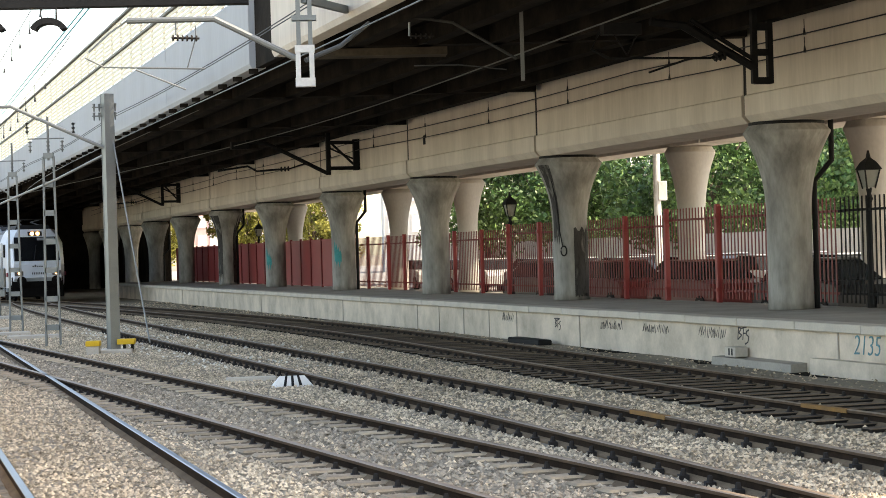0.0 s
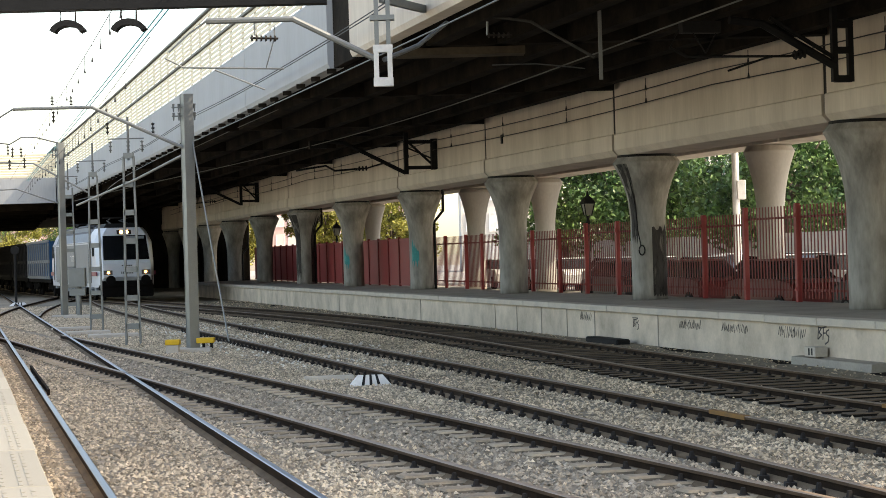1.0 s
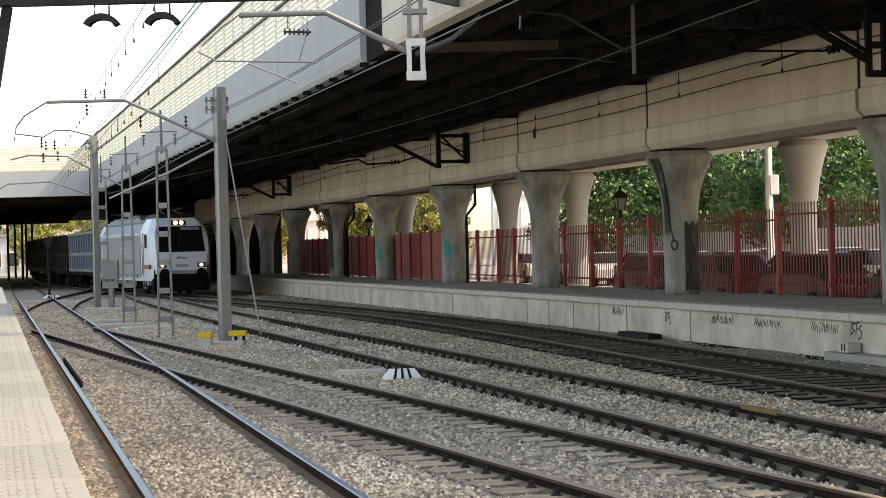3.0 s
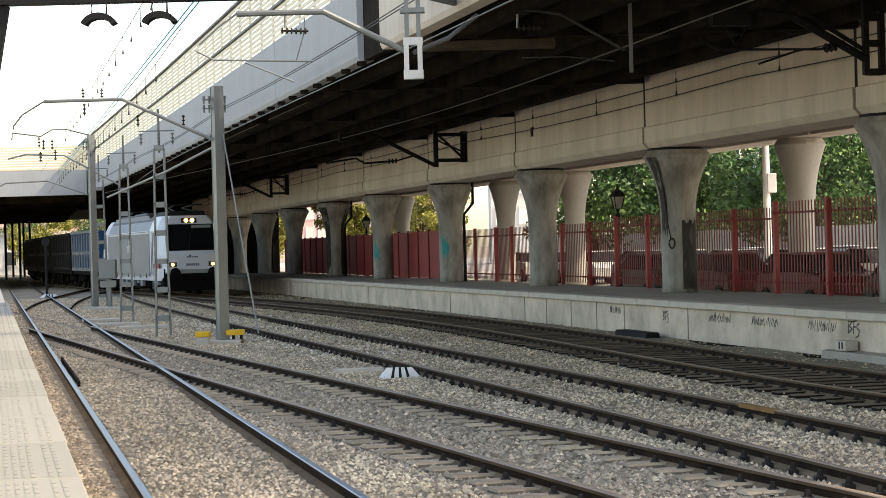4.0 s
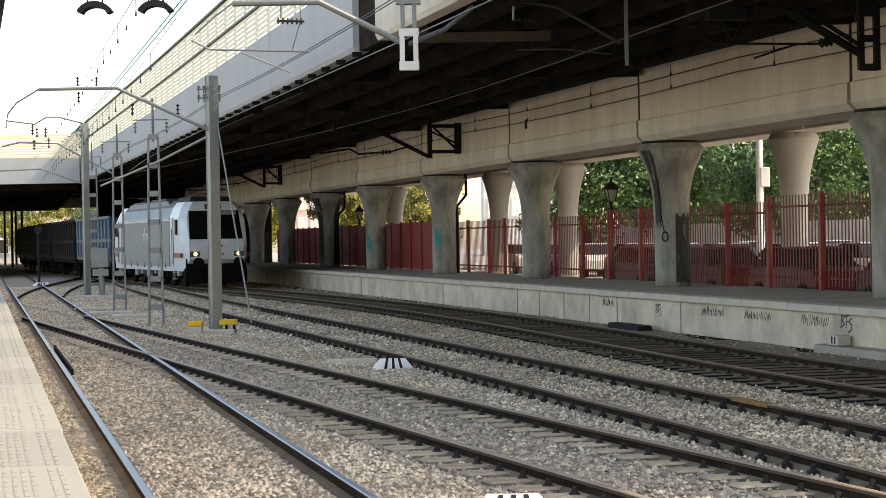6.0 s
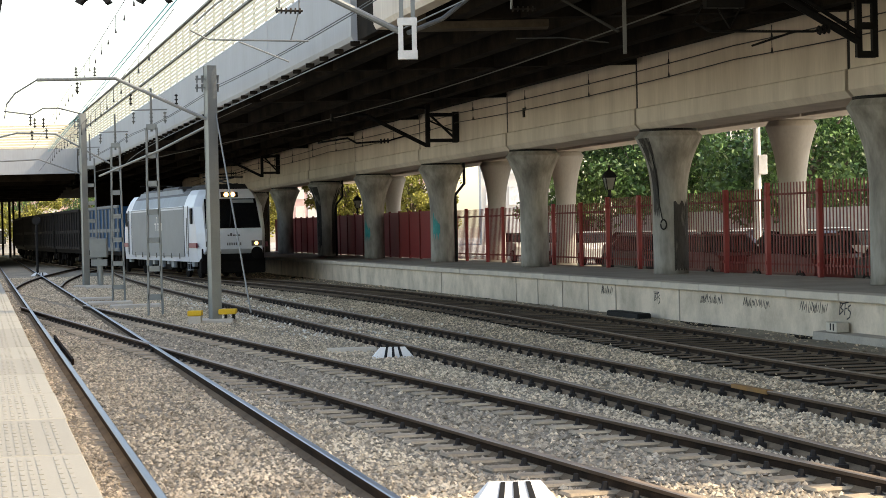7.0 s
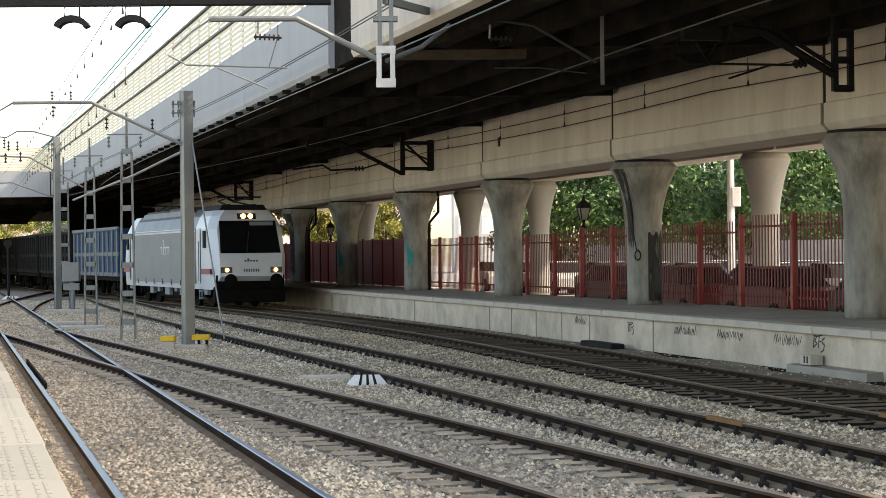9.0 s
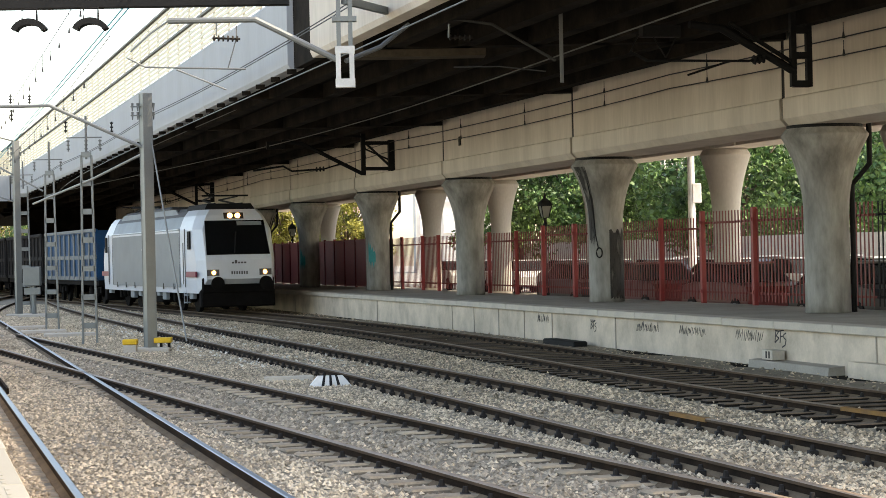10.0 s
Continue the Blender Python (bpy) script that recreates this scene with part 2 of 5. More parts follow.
def bar(bm, a, b, w, h, mi=0, up=(0, 0, 1)):
    """A square bar from a to b, w wide and h high."""
    a, b = Vector(a), Vector(b)
    d = (b - a).normalized()
    s = d.cross(Vector(up))
    s = s.normalized() if s.length > 1e-4 else Vector((1, 0, 0))
    u = s.cross(d).normalized()
    vs = [bm.verts.new(p + s * sx * w / 2 + u * sz * h / 2) for p in (a, b) for sx, sz in ((-1, -1), (1, -1), (1, 1), (-1, 1))]
    for q in ((0, 1, 2, 3), (7, 6, 5, 4), (0, 4, 5, 1), (1, 5, 6, 2), (2, 6, 7, 3), (3, 7, 4, 0)):
        bm.faces.new([vs[i] for i in q]).material_index = mi


def chain(bm, pts, r, n=6, mi=0):
    """A round bar that bends through the points, in one piece."""
    pts = [Vector(p) for p in pts]
    rows = []
    for i, p in enumerate(pts):
        d = (pts[min(i + 1, len(pts) - 1)] - pts[max(i - 1, 0)]).normalized()
        s = d.cross(Vector((0.13, 0.21, 1)) if abs(d.z) < 0.95 else Vector((1, 0.2, 0))).normalized()
        u = s.cross(d)
        rows.append([p + (s * math.cos(2 * math.pi * k / n) + u * math.sin(2 * math.pi * k / n)) * r for k in range(n)])
    sweep(bm, rows, mi)


def sweep(bm, rows, mi=0, closed=True, caps=True, mats=None):
    """Joins equal rings of points (lists of 3D points) into a skin."""
    rings = [[bm.verts.new(p) for p in r] for r in rows]
    k = len(rings[0])
    for a, b in zip(rings, rings[1:]):
        for i in range(k if closed else k - 1):
            f = bm.faces.new((a[i], a[(i + 1) % k], b[(i + 1) % k], b[i]))
            f.material_index = mats[i] if mats else mi
    if closed and caps:
        bm.faces.new(rings[0][::-1]).material_index = mi
        bm.faces.new(rings[-1]).material_index = mi


def lathe(bm, profile, n=24, mi=0, cx=0, cy=0):
    sweep(bm, [[(cx + r * math.cos(2 * math.pi * i / n), cy + r * math.sin(2 * math.pi * i / n), z) for i in range(n)] for r, z in profile], mi)


class Line:
    """A smooth line on the plan through given (y, x) points."""

    def __init__(self, pts, deg=3):
        y, x = np.array([p[0] for p in pts], float), np.array([p[1] for p in pts], float)
        self.y0 = y.mean()
        self.lo, self.hi = y.min(), y.max()
        self.c = np.polyfit(y - self.y0, x, deg)
        self.d = np.polyder(self.c)

    def x(self, y):
        q = min(max(y, self.lo), self.hi)
        return float(np.polyval(self.c, q - self.y0) + np.polyval(self.d, q - self.y0) * (y - q))

    def tangent(self, y):
        q = min(max(y, self.lo), self.hi)
        return Vector((float(np.polyval(self.d, q - self.y0)), 1, 0)).normalized()

    def at(self, y, off=0.0, z=0.0):
        """The point beside the line, off metres to its right."""
        t = self.tangent(y)
        return Vector((self.x(y) + off * t.y, y - off * t.x, z))

    def placed(self, y, off=0.0, z=0.0):
        """Pose with local y along the line and local x to its right."""
        t = self.tangent(y)
        m = Matrix(((t.y, t.x, 0, 0), (-t.x, t.y, 0, 0), (0, 0, 1, 0), (0, 0, 0, 1)))
        m.translation = self.at(y, off, z)
        return m

    def steps(self, y0, y1, step):
        """Values of y at equal distances along the line."""
        out, y = [], y0
        while y < y1:
            out.append(y)
            y += step * self.tangent(y).y
        return out


# ---- lines of the plan ----
ROW = Line([(38.7, 8.82), (50.1, 5.93), (62, 3.13), (73.6, 0.33), (86.2, -2.4), (98.4, -5.03), (111, -8.0), (122.7, -10.54), (134, -13.3)], 2)
EDGE = Line([(34, 7.08), (36.6, 6.5), (38.8, 6.0), (42.7, 5.18), (46.9, 4.12), (54.5, 2.5), (58, 1.87), (64.4, 0.3), (71.6, -1.6), (83.7, -4.5), (96.7, -7.66), (112.3, -11.08)], 2)
TRACK_A = Line([(16.3, -1.6), (33, -5.2), (46, -8.1), (74, -14.3), (100, -20.1)], 1)
TRACK_B = Line([(16.4, 2.05), (19.7, 0.85), (24, -0.43), (29.3, -2.1), (35.7, -4.0), (43, -6.5), (54, -9.85)], 2)
TRACK_C = Line([(16.4, 4.4), (20.2, 3.46), (26, 2.3), (32.3, 0.9), (40, -1.07), (50, -3.65), (66, -7.25), (87, -12.0), (105, -15.6)], 3)
TRACK_E = Line([(76, -14.75), (86, -16.3), (98.5, -17.95), (115, -19.6), (132, -21.2), (165, -25.2)], 3)
TRACK_D = Line([(20, 7.58), (26, 6.26), (33.1, 4.72), (38.9, 3.3), (55, -0.35), (73, -4.45), (76.1, -5.5), (79.2, -6.6), (82.3, -7.7), (88.5, -10.1), (96.2, -12.6), (104, -15.0), (112, -17.3), (125, -20.9),
                (140, -25.2), (158, -30.2), (175, -34.2), (190, -37.2), (210, -40.4)], 7)
DECKL = Line([(33.7, 0.53), (37.9, -0.2), (43.3, -1.45), (48, -2.6), (56.9, -4.7), (66.2, -6.96), (85.4, -11.4), (108, -16.9), (120, -19.7)], 2)
PZ = 0.66            # platform height over the rails
PIER_Y = [26.5, 38.5, 50.4, 62.2, 74.0, 86.2, 97.7, 110.3, 122.2, 134.0, 145.5, 157.0, 168.5]
BEAM_Z0, BEAM_Z1 = 4.24, 6.15
GAUGE = 1.69

# ---- ground ----
bm = bmesh.new()
xs = [-900, -200, -60] + [-30 + 2 * i for i in range(31)] + [60, 200, 900]
ys = [-300, -60] + [-10 + 3 * i for i in range(64)] + [260, 600, 2500]
gv = [[bm.verts.new((x, y, -0.15 + 0.025 * noise.noise((x * 0.5, y * 0.3, 0)))) for x in xs] for y in ys]
for a, b in zip(gv, gv[1:]):
    for i in range(len(xs) - 1):
        bm.faces.new((a[i], a[i + 1], b[i + 1], b[i]))
ground = tagged(link("ground", bm, M_BALLAST), "pale grey crushed-stone ballast bed with brownish stains", "ground", kind="structure")

# ---- tracks ----
RAIL_PROFILE = [(-0.075, -0.16), (0.075, -0.16), (0.075, -0.132), (0.014, -0.1), (0.01, -0.045), (0.035, -0.035), (0.036, -0.008), (0.026, 0.0),
                (-0.026, 0.0), (-0.036, -0.008), (-0.035, -0.035), (-0.01, -0.045), (-0.014, -0.1), (-0.075, -0.132)]
RAIL_MATS = [0, 2, 2, 0, 0, 3, 1, 1, 1, 3, 0, 0, 2, 2]


def rail(line, off, y0, y1, parent, top, z=0.0):
    b = bmesh.new()
    ys_ = []
    y = y0
    while y < y1:
        ys_.append(y)
        y += 1.5
    ys_.append(y1)
    rows = []
    for y in ys_:
        t = line.tangent(y)
        p = line.at(y, off, z)
        rows.append([(p.x + u * t.y, p.y - u * t.x, p.z + w) for u, w in RAIL_PROFILE])
    sweep(b, rows, mats=RAIL_MATS)
    bmesh.ops.recalc_face_normals(b, faces=b.faces[:])
    return part("rail", b, [M_RAIL, top, M_RAILFOOT, M_RAIL if top is M_RAILTOP else M_RAILSIDE], parent)


def sleeper_mesh(kind):
    b = bmesh.new()
    if kind == "concrete":
        for s in (-1, 1):
            x0, x1 = sorted((s * 0.45, s * 1.28))
            box(b, x0, x1, -0.13, 0.13, -0.32, -0.135, bevel=0.02)
        box(b, -0.5, 0.5, -0.08, 0.08, -0.32, -0.21)
    else:
        box(b, -1.3, 1.3, -0.12, 0.12, -0.3, -0.135, bevel=0.012)
    me = bpy.data.meshes.new("sleeper")
    b.to_mesh(me)
    b.free()
    me.materials.append(M_SLEEPER if kind == "concrete" else M_WOODSLEEPER)
    me.materials.append(M_BROWNBED if kind == "concrete" else M_OILSHADE)
    # Sides darker than tops: shade between sleepers is put into the colour.
    for p in me.polygons:
        p.material_index = int(p.normal.z < 0.3)
    return me


SLEEPERS = {k: sleeper_mesh(k) for k in ("concrete", "wood")}


def track(name, line, y0, y1, top, kind, label, s0=None, s1=None, near=60.0, rise=0.0, clips=True, gauge=GAUGE):
    t = thing(name, label, "railway track", kind="structure")
    for s in (-1, 1):
        rail(line, s * gauge / 2, y0, y1, t, top)
    fb = bmesh.new()
    rng = random.Random(name)
    for y in line.steps(s0 or y0, s1 or y1, 0.6):
        m = line.placed(y, rng.uniform(-0.03, 0.03), rise) @ pose(0, 0, 0, 0, 0, rng.uniform(-1.2, 1.2))
        share("sleeper", SLEEPERS[kind], t, m)
        if clips and y < near:
            for s in (-1, 1):
                for q in (-1, 1):
                    c = line.at(y, s * GAUGE / 2 + q * 0.105)
                    box(fb, c.x - 0.045, c.x + 0.045, c.y - 0.06, c.y + 0.06, -0.16, -0.1)
                    tube(fb, (c.x, c.y, -0.1), (c.x, c.y, -0.045), 0.032, 0.02, n=6)
    if not clips:
        return t
    f = part("fastening", fb, M_CLIP, t, "dark rusty rail clips and bolts")
    f["kind"] = "stuff"
    return t


track("track_1", TRACK_A, 8.0, 175.0, M_RAILTOP, "concrete", "railway track with polished rails beside the sunlit platform", s1=70, rise=-0.005, clips=False, gauge=1.63)
track("track_2", TRACK_B, 9.0, 56.0, M_RAILTOP_DULL, "concrete", "diverging railway track with dull rails on concrete sleepers", s1=50, rise=0.03)
track("track_3", TRACK_C, 10.0, 105.0, M_RAILTOP_DULL, "concrete", "railway track with brown rusty rails buried in ballast", s1=80, rise=-0.05)
track("track_4", TRACK_D, 16.0, 230.0, M_RAILTOP_DULL, "wood", "dark oily railway track beside the far platform", s1=90, rise=0.03)

track("track_5", TRACK_E, 77.0, 165.0, M_RAILTOP_DULL, "wood", "curved railway track branching off in the distance", s1=100)
# Runs on to the wall foot, where its black stands in for shade.
bm = bmesh.new()
sweep(bm, [[TRACK_D.at(y, u, -0.185 - (0.04 if u < -1.5 else 0)) for u in (-1.7, -1.2, 1.3)] + [EDGE.at(y, 0.05, -0.15)] for y in range(16, 118, 4)], closed=False)
tagged(link("track_bed", bm, M_OILSHADE), "oily ballast under the far track, deep shade in its colour", "track bed", kind="structure")
bm = bmesh.new()
sweep(bm, [[TRACK_B.at(y, u, -0.165 - (0.09 if abs(u) > 1.3 else 0)) for u in (-1.45, -1.1, 1.1, 1.45)] for y in range(12, 44, 4)], closed=False)
tagged(link("track_bed", bm, M_BROWNBED), "brown dusty ballast under the diverging track", "track bed", kind="structure")

check = thing("check_rail", "short rusty rail lying beside the polished near rail", "rail")
bm = bmesh.new()
sweep(bm, [[(p.x + u, p.y, p.z + w) for u, w in ((-0.02, -0.12), (0.02, -0.12), (0.02, 0.0), (-0.02, 0.0))] for p in (TRACK_A.at(y, -0.67, -0.04) for y in (32.6, 34, 36, 38.5, 40.5))])
part("bar", bm, M_RAIL, check)

# ---- loose ballast stones ----


def stones(name, count, place, size, material, label):
    """Many small broken stones as one object: place(rng) gives x, y, z."""
    rng = random.Random(name)
    verts, faces, kinds = [], [], []
    for _ in range(count):
        p = place(rng)
        if p is None:
            continue
        s = size * rng.uniform(0.55, 1.3) * (1.0 + max(0.0, p[1] - 40) * 0.012)
        a = rng.uniform(0, 6.28)
        k = len(verts)
        ring = [(s * rng.uniform(0.65, 1.15) * math.cos(a + j * 1.2566), s * rng.uniform(0.65, 1.15) * math.sin(a + j * 1.2566), s * rng.uniform(-0.35, 0.2)) for j in range(5)]
        if len(p) > 3:
            kinds += [p[3]] * 5
        for x, y, z in ring + [(s * rng.uniform(-0.45, 0.45), s * rng.uniform(-0.45, 0.45), s * rng.uniform(0.45, 0.95))]:
            verts.append((p[0] + x, p[1] + y, p[2] + z))
        faces += [(k + q, k + (q + 1) % 5, k + 5) for q in range(5)]
    me = bpy.data.meshes.new(name)
    me.from_pydata(verts, [], faces)
    for m in material if isinstance(material, tuple) else (material,):
        me.materials.append(m)
    if kinds:
        me.polygons.foreach_set("material_index", kinds)
    ob = new(name, me)
    return tagged(ob, label, "gravel", kind="stuff")


def on_bed(rng):
    """A place between the near platform and the far wall, and the kind of stone: 1 on the sandy strips beside the diverging track."""
    y = 12 + 88 * rng.random() ** 2.1
    x = TRACK_A.x(y) - 1.6 + rng.random() * (EDGE.x(y) - TRACK_A.x(y) + 1.6)
    for ln in (TRACK_A, TRACK_B, TRACK_C, TRACK_D):
        d = abs((x - ln.x(y)) * ln.tangent(y).y)
        if abs(d - GAUGE / 2) < 0.13:
            return None
        if ln is TRACK_B and d < 1.35 and y < 44 and rng.random() < 0.9:
            return None
        if ln is TRACK_D and d < 1.4 and rng.random() < 0.95:
            return None
    sandy = (TRACK_A.x(y) + 0.95 < x < TRACK_B.x(y) - 0.8) or (TRACK_B.x(y) < x < TRACK_C.x(y) - 0.6) or x < TRACK_A.x(y) - 0.9
    if x > TRACK_D.x(y) and rng.random() < 0.9:
        return None
    return x, y, -0.16 + 0.035 * rng.random(), int(rng.random() < (0.8 if sandy else 0.15))


def on_dark_bed(rng):
    y = 14 + 50 * rng.random() ** 1.4
    p = TRACK_D.at(y, rng.uniform(-1.7, 1.6))
    if abs(abs((p.x - TRACK_D.x(p.y)) * TRACK_D.tangent(p.y).y) - GAUGE / 2) < 0.13:
        return None
    return p.x, p.y, -0.2 + 0.02 * rng.random()


def on_brown_bed(rng):
    y = 12 + 34 * rng.random() ** 1.4
    p = TRACK_B.at(y, rng.uniform(-1.5, 1.5))
    if abs(abs((p.x - TRACK_B.x(p.y)) * TRACK_B.tangent(p.y).y) - GAUGE / 2) < 0.13:
        return None
    return p.x, p.y, -0.165 + 0.03 * rng.random()


stones("brown_stones", 26000, on_brown_bed, 0.034, M_STONE_BROWN, "loose brown ballast stones between dusty sleepers")
stones("oily_stones", 7000, on_dark_bed, 0.04, M_STONE_DARK, "loose dark oily ballast stones under the far track")
def on_white_patch(rng):
    y = rng.uniform(38, 66)
    p = TRACK_C.at(y, rng.choice((-1.3, 0.0, 1.4)) + rng.gauss(0, 0.3))
    return p.x, p.y, -0.14


stones("chalk_rubble", 500, on_white_patch, 0.05, M_CHALK, "scattered white rubble along the rusty track")
stones("ballast_stones", 285000, on_bed, 0.027, (M_STONE, M_STONE_TAN), "loose broken grey and sandy ballast stones")

# ---- far platform ----
plat = thing("platform_far", "long raised platform with pale coping and whitewashed graffiti-marked wall", "platform", kind="structure")
ysp = [18 + 4 * i for i in range(26)] + [121]
bm = bmesh.new()
sweep(bm, [[EDGE.at(y, 0.06, -0.25), EDGE.at(y, 0.06, PZ - 0.14), ROW.at(y, 1.35, PZ - 0.14), ROW.at(y, 1.35, -0.25)] for y in ysp])
bmesh.ops.recalc_face_normals(bm, faces=bm.faces[:])
part("wall", bm, M_WALL, plat, "whitewashed concrete wall with dirt and scrawls")
bm = bmesh.new()
sweep(bm, [[EDGE.at(y, 0.42, PZ - 0.138), EDGE.at(y, 0.42, PZ - 0.012), ROW.at(y, 1.35, PZ - 0.004), ROW.at(y, 1.35, PZ - 0.138)] for y in ysp])
bmesh.ops.recalc_face_normals(bm, faces=bm.faces[:])
part("paving", bm, M_PLATFORM, plat, "dull grey platform paving")
cop = boxbm(0, 0.44, -1.13, 1.13, -0.14, 0, bevel=0.014)
cme = bpy.data.meshes.new("coping_stone")
cop.to_mesh(cme)
cop.free()
cme.materials.append(M_COPING)
rng = random.Random(3)
for y in EDGE.steps(20.3, 120, 2.28):
    share("coping_stone", cme, plat, EDGE.placed(y, -0.04 + rng.uniform(-0.008, 0.008), PZ + rng.uniform(-0.004, 0.004)))
# pilaster joints and a foundation step on the wall
jm = boxbm(0.0, 0.08, -0.016, 0.016, -0.2, PZ - 0.15)
jme = bpy.data.meshes.new("wall_joint")
jm.to_mesh(jme)
jm.free()
jme.materials.append(M_PLATFORM)
for y in (31.2, 42.8, 47.0, 49.1, 51.2, 53.4, 55.5, 64.1, 77.0, 95.0):
    share("wall_joint", jme, plat, EDGE.placed(y, 0.042, 0))
bm = bmesh.new()
sweep(bm, [[EDGE.at(y, -0.25, -0.25), EDGE.at(y, -0.22, -0.02), EDGE.at(y, 0.1, 0.0), EDGE.at(y, 0.1, -0.25)] for y in (32.3, 33.8, 35.4)])
part("footing", bm, M_PLATFORM, plat, "broken concrete footing")
bm = bmesh.new()
sweep(bm, [[EDGE.at(y, -0.14, -0.25), EDGE.at(y, -0.14, 0.1), EDGE.at(y, 0.1, 0.1), EDGE.at(y, 0.1, -0.25)] for y in (18, 22, 26, 31.8)])
part("plinth", bm, M_WALL, plat)

# ---- near platform ----
near_plat = thing("platform_near", "sunlit platform paved with pale ribbed tiles", "platform", kind="structure")
ysn = [-12 + 4 * i for i in range(28)]
bm = bmesh.new()
sweep(bm, [[TRACK_A.at(y, -12, -0.3), TRACK_A.at(y, -12, PZ - 0.05), TRACK_A.at(y, -1.6, PZ - 0.05), TRACK_A.at(y, -1.6, -0.3)] for y in ysn])
bmesh.ops.recalc_face_normals(bm, faces=bm.faces[:])
part("slab", bm, M_COPING, near_plat)
bm = bmesh.new()
box(bm, -0.60, 0.0, -1.19, 1.19, -0.06, 0.0, bevel=0.01)
for u in (-0.11, -0.165, -0.27, -0.32, -0.37, -0.42, -0.47, -0.52, -0.57):
    for k in range(10):
        box(bm, u - 0.012, u + 0.012, -1.13 + k * 0.226, -0.96 + k * 0.226, -0.001, 0.0035)
tme = bpy.data.meshes.new("edge_tile")
bm.to_mesh(tme)
bm.free()
tme.materials.append(M_TILE)
bm = bmesh.new()
box(bm, -0.297, 0.297, -0.397, 0.397, -0.05, 0.0, bevel=0.006)
for k in range(9):
    box(bm, -0.26 + 0.06 * k, -0.235 + 0.06 * k, -0.37, 0.37, -0.001, 0.005)
tme2 = bpy.data.meshes.new("tile")
bm.to_mesh(tme2)
bm.free()
tme2.materials.append(M_TILE)
for y in TRACK_A.steps(8.7, 60, 2.4):
    share("edge_tile", tme, near_plat, TRACK_A.placed(y, -1.52 + rng.uniform(-0.006, 0.006), PZ))
for y in TRACK_A.steps(8.1, 40, 0.8):
    for k in range(4):
        share("tile", tme2, near_plat, TRACK_A.placed(y, -2.425 - 0.6 * k, PZ - rng.uniform(0, 0.004)))
bm = bmesh.new()
sweep(bm, [[TRACK_A.at(y, -11.9, PZ - 0.05), TRACK_A.at(y, -11.9, PZ - 0.006), TRACK_A.at(y, -4.53, PZ - 0.006), TRACK_A.at(y, -4.53, PZ - 0.05)] for y in ysn[1:-1]])
bmesh.ops.recalc_face_normals(bm, faces=bm.faces[:])
part("paving", bm, M_TILE, near_plat)


# ---- viaduct ----
def pillar_mesh(h, r=0.43, top=0.83, material=None):
    """A round shaft that flares like a trumpet to a chamfered head."""
    b = bmesh.new()
    prof = [(r + 0.01, 0)] + [(r, z) for z in (0.3, h * 0.3, h * 0.42, h * 0.5)]
    fl = h * 0.455
    for i in range(1, 13):
        a = i / 12
        prof.append((r + (top - r) * a ** 2.3, h * 0.5 + fl * a))
    prof += [(top + 0.005, h * 0.965), (top - 0.1, h), (0.01, h)]
    lathe(b, prof, 32)
    me = bpy.data.meshes.new("pillar")
    b.to_mesh(me)
    b.free()
    for p in me.polygons:
        p.use_smooth = p.normal.z < 0.3
    me.materials.append(material or M_PILLAR)
    return me


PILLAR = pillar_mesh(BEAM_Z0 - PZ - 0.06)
pad = bmesh.new()
lathe(pad, [(0.66, -0.03), (0.72, 0.0), (0.72, 0.065), (0.6, 0.08)], 28)
PAD = bpy.data.meshes.new("bearing")
pad.to_mesh(PAD)
pad.free()
PAD.materials.append(M_DARKPAINT)
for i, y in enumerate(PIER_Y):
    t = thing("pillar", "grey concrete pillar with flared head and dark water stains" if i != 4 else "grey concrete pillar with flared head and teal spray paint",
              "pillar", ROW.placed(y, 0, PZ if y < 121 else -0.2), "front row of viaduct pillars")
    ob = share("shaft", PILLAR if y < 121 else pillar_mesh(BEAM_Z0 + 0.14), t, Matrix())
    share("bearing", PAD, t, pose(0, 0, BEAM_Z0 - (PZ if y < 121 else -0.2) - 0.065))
REAR = pillar_mesh(5.05 - 0.1, 0.43, 0.80, M_SUNLITCON)
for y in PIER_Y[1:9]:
    t = thing("pillar", "concrete pillar with flared head beyond the fence, coloured pale for sunlight", "pillar", ROW.placed(y, 8.5, 0.1), "rear row of viaduct pillars")
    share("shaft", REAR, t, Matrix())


def girder(name, line, y0, y1, prof, material, label, seg):
    """A beam along the line, in lengths that meet at open joints."""
    g = thing(name, label, "viaduct girder", kind="structure")
    for a, b_ in zip(seg, seg[1:]):
        a, b_ = a + 0.07, b_ - 0.07
        n = max(2, int((b_ - a) / 3) + 1)
        b = bmesh.new()
        sweep(b, [[line.at(a + (b_ - a) * i / n, u, w) for u, w in prof] for i in range(n + 1)])
        bmesh.ops.recalc_face_normals(b, faces=b.faces[:])
        part("length", b, material, g)
        if name == "girder_front":
            b = bmesh.new()
            box(b, -0.69, 0.66, -0.08, 0.08, BEAM_Z0 + 0.16, BEAM_Z1)
            part("joint_filler", b, M_DARKPAINT, g).matrix_basis = line.placed(a - 0.07)
    return g


SEG = [20.0] + [y + 0.3 for y in PIER_Y] + [176]
girder("girder_front", ROW, 20, 176, [(-0.62, BEAM_Z0), (0.62, BEAM_Z0), (0.74, BEAM_Z0 + 0.15), (0.74, BEAM_Z1), (-0.70, BEAM_Z1), (-0.70, BEAM_Z0 + 0.55),
                                    (-0.75, BEAM_Z0 + 0.52), (-0.75, BEAM_Z0 + 0.14)], M_CONCRETE, "beige concrete viaduct girder with open joints and stains", SEG)
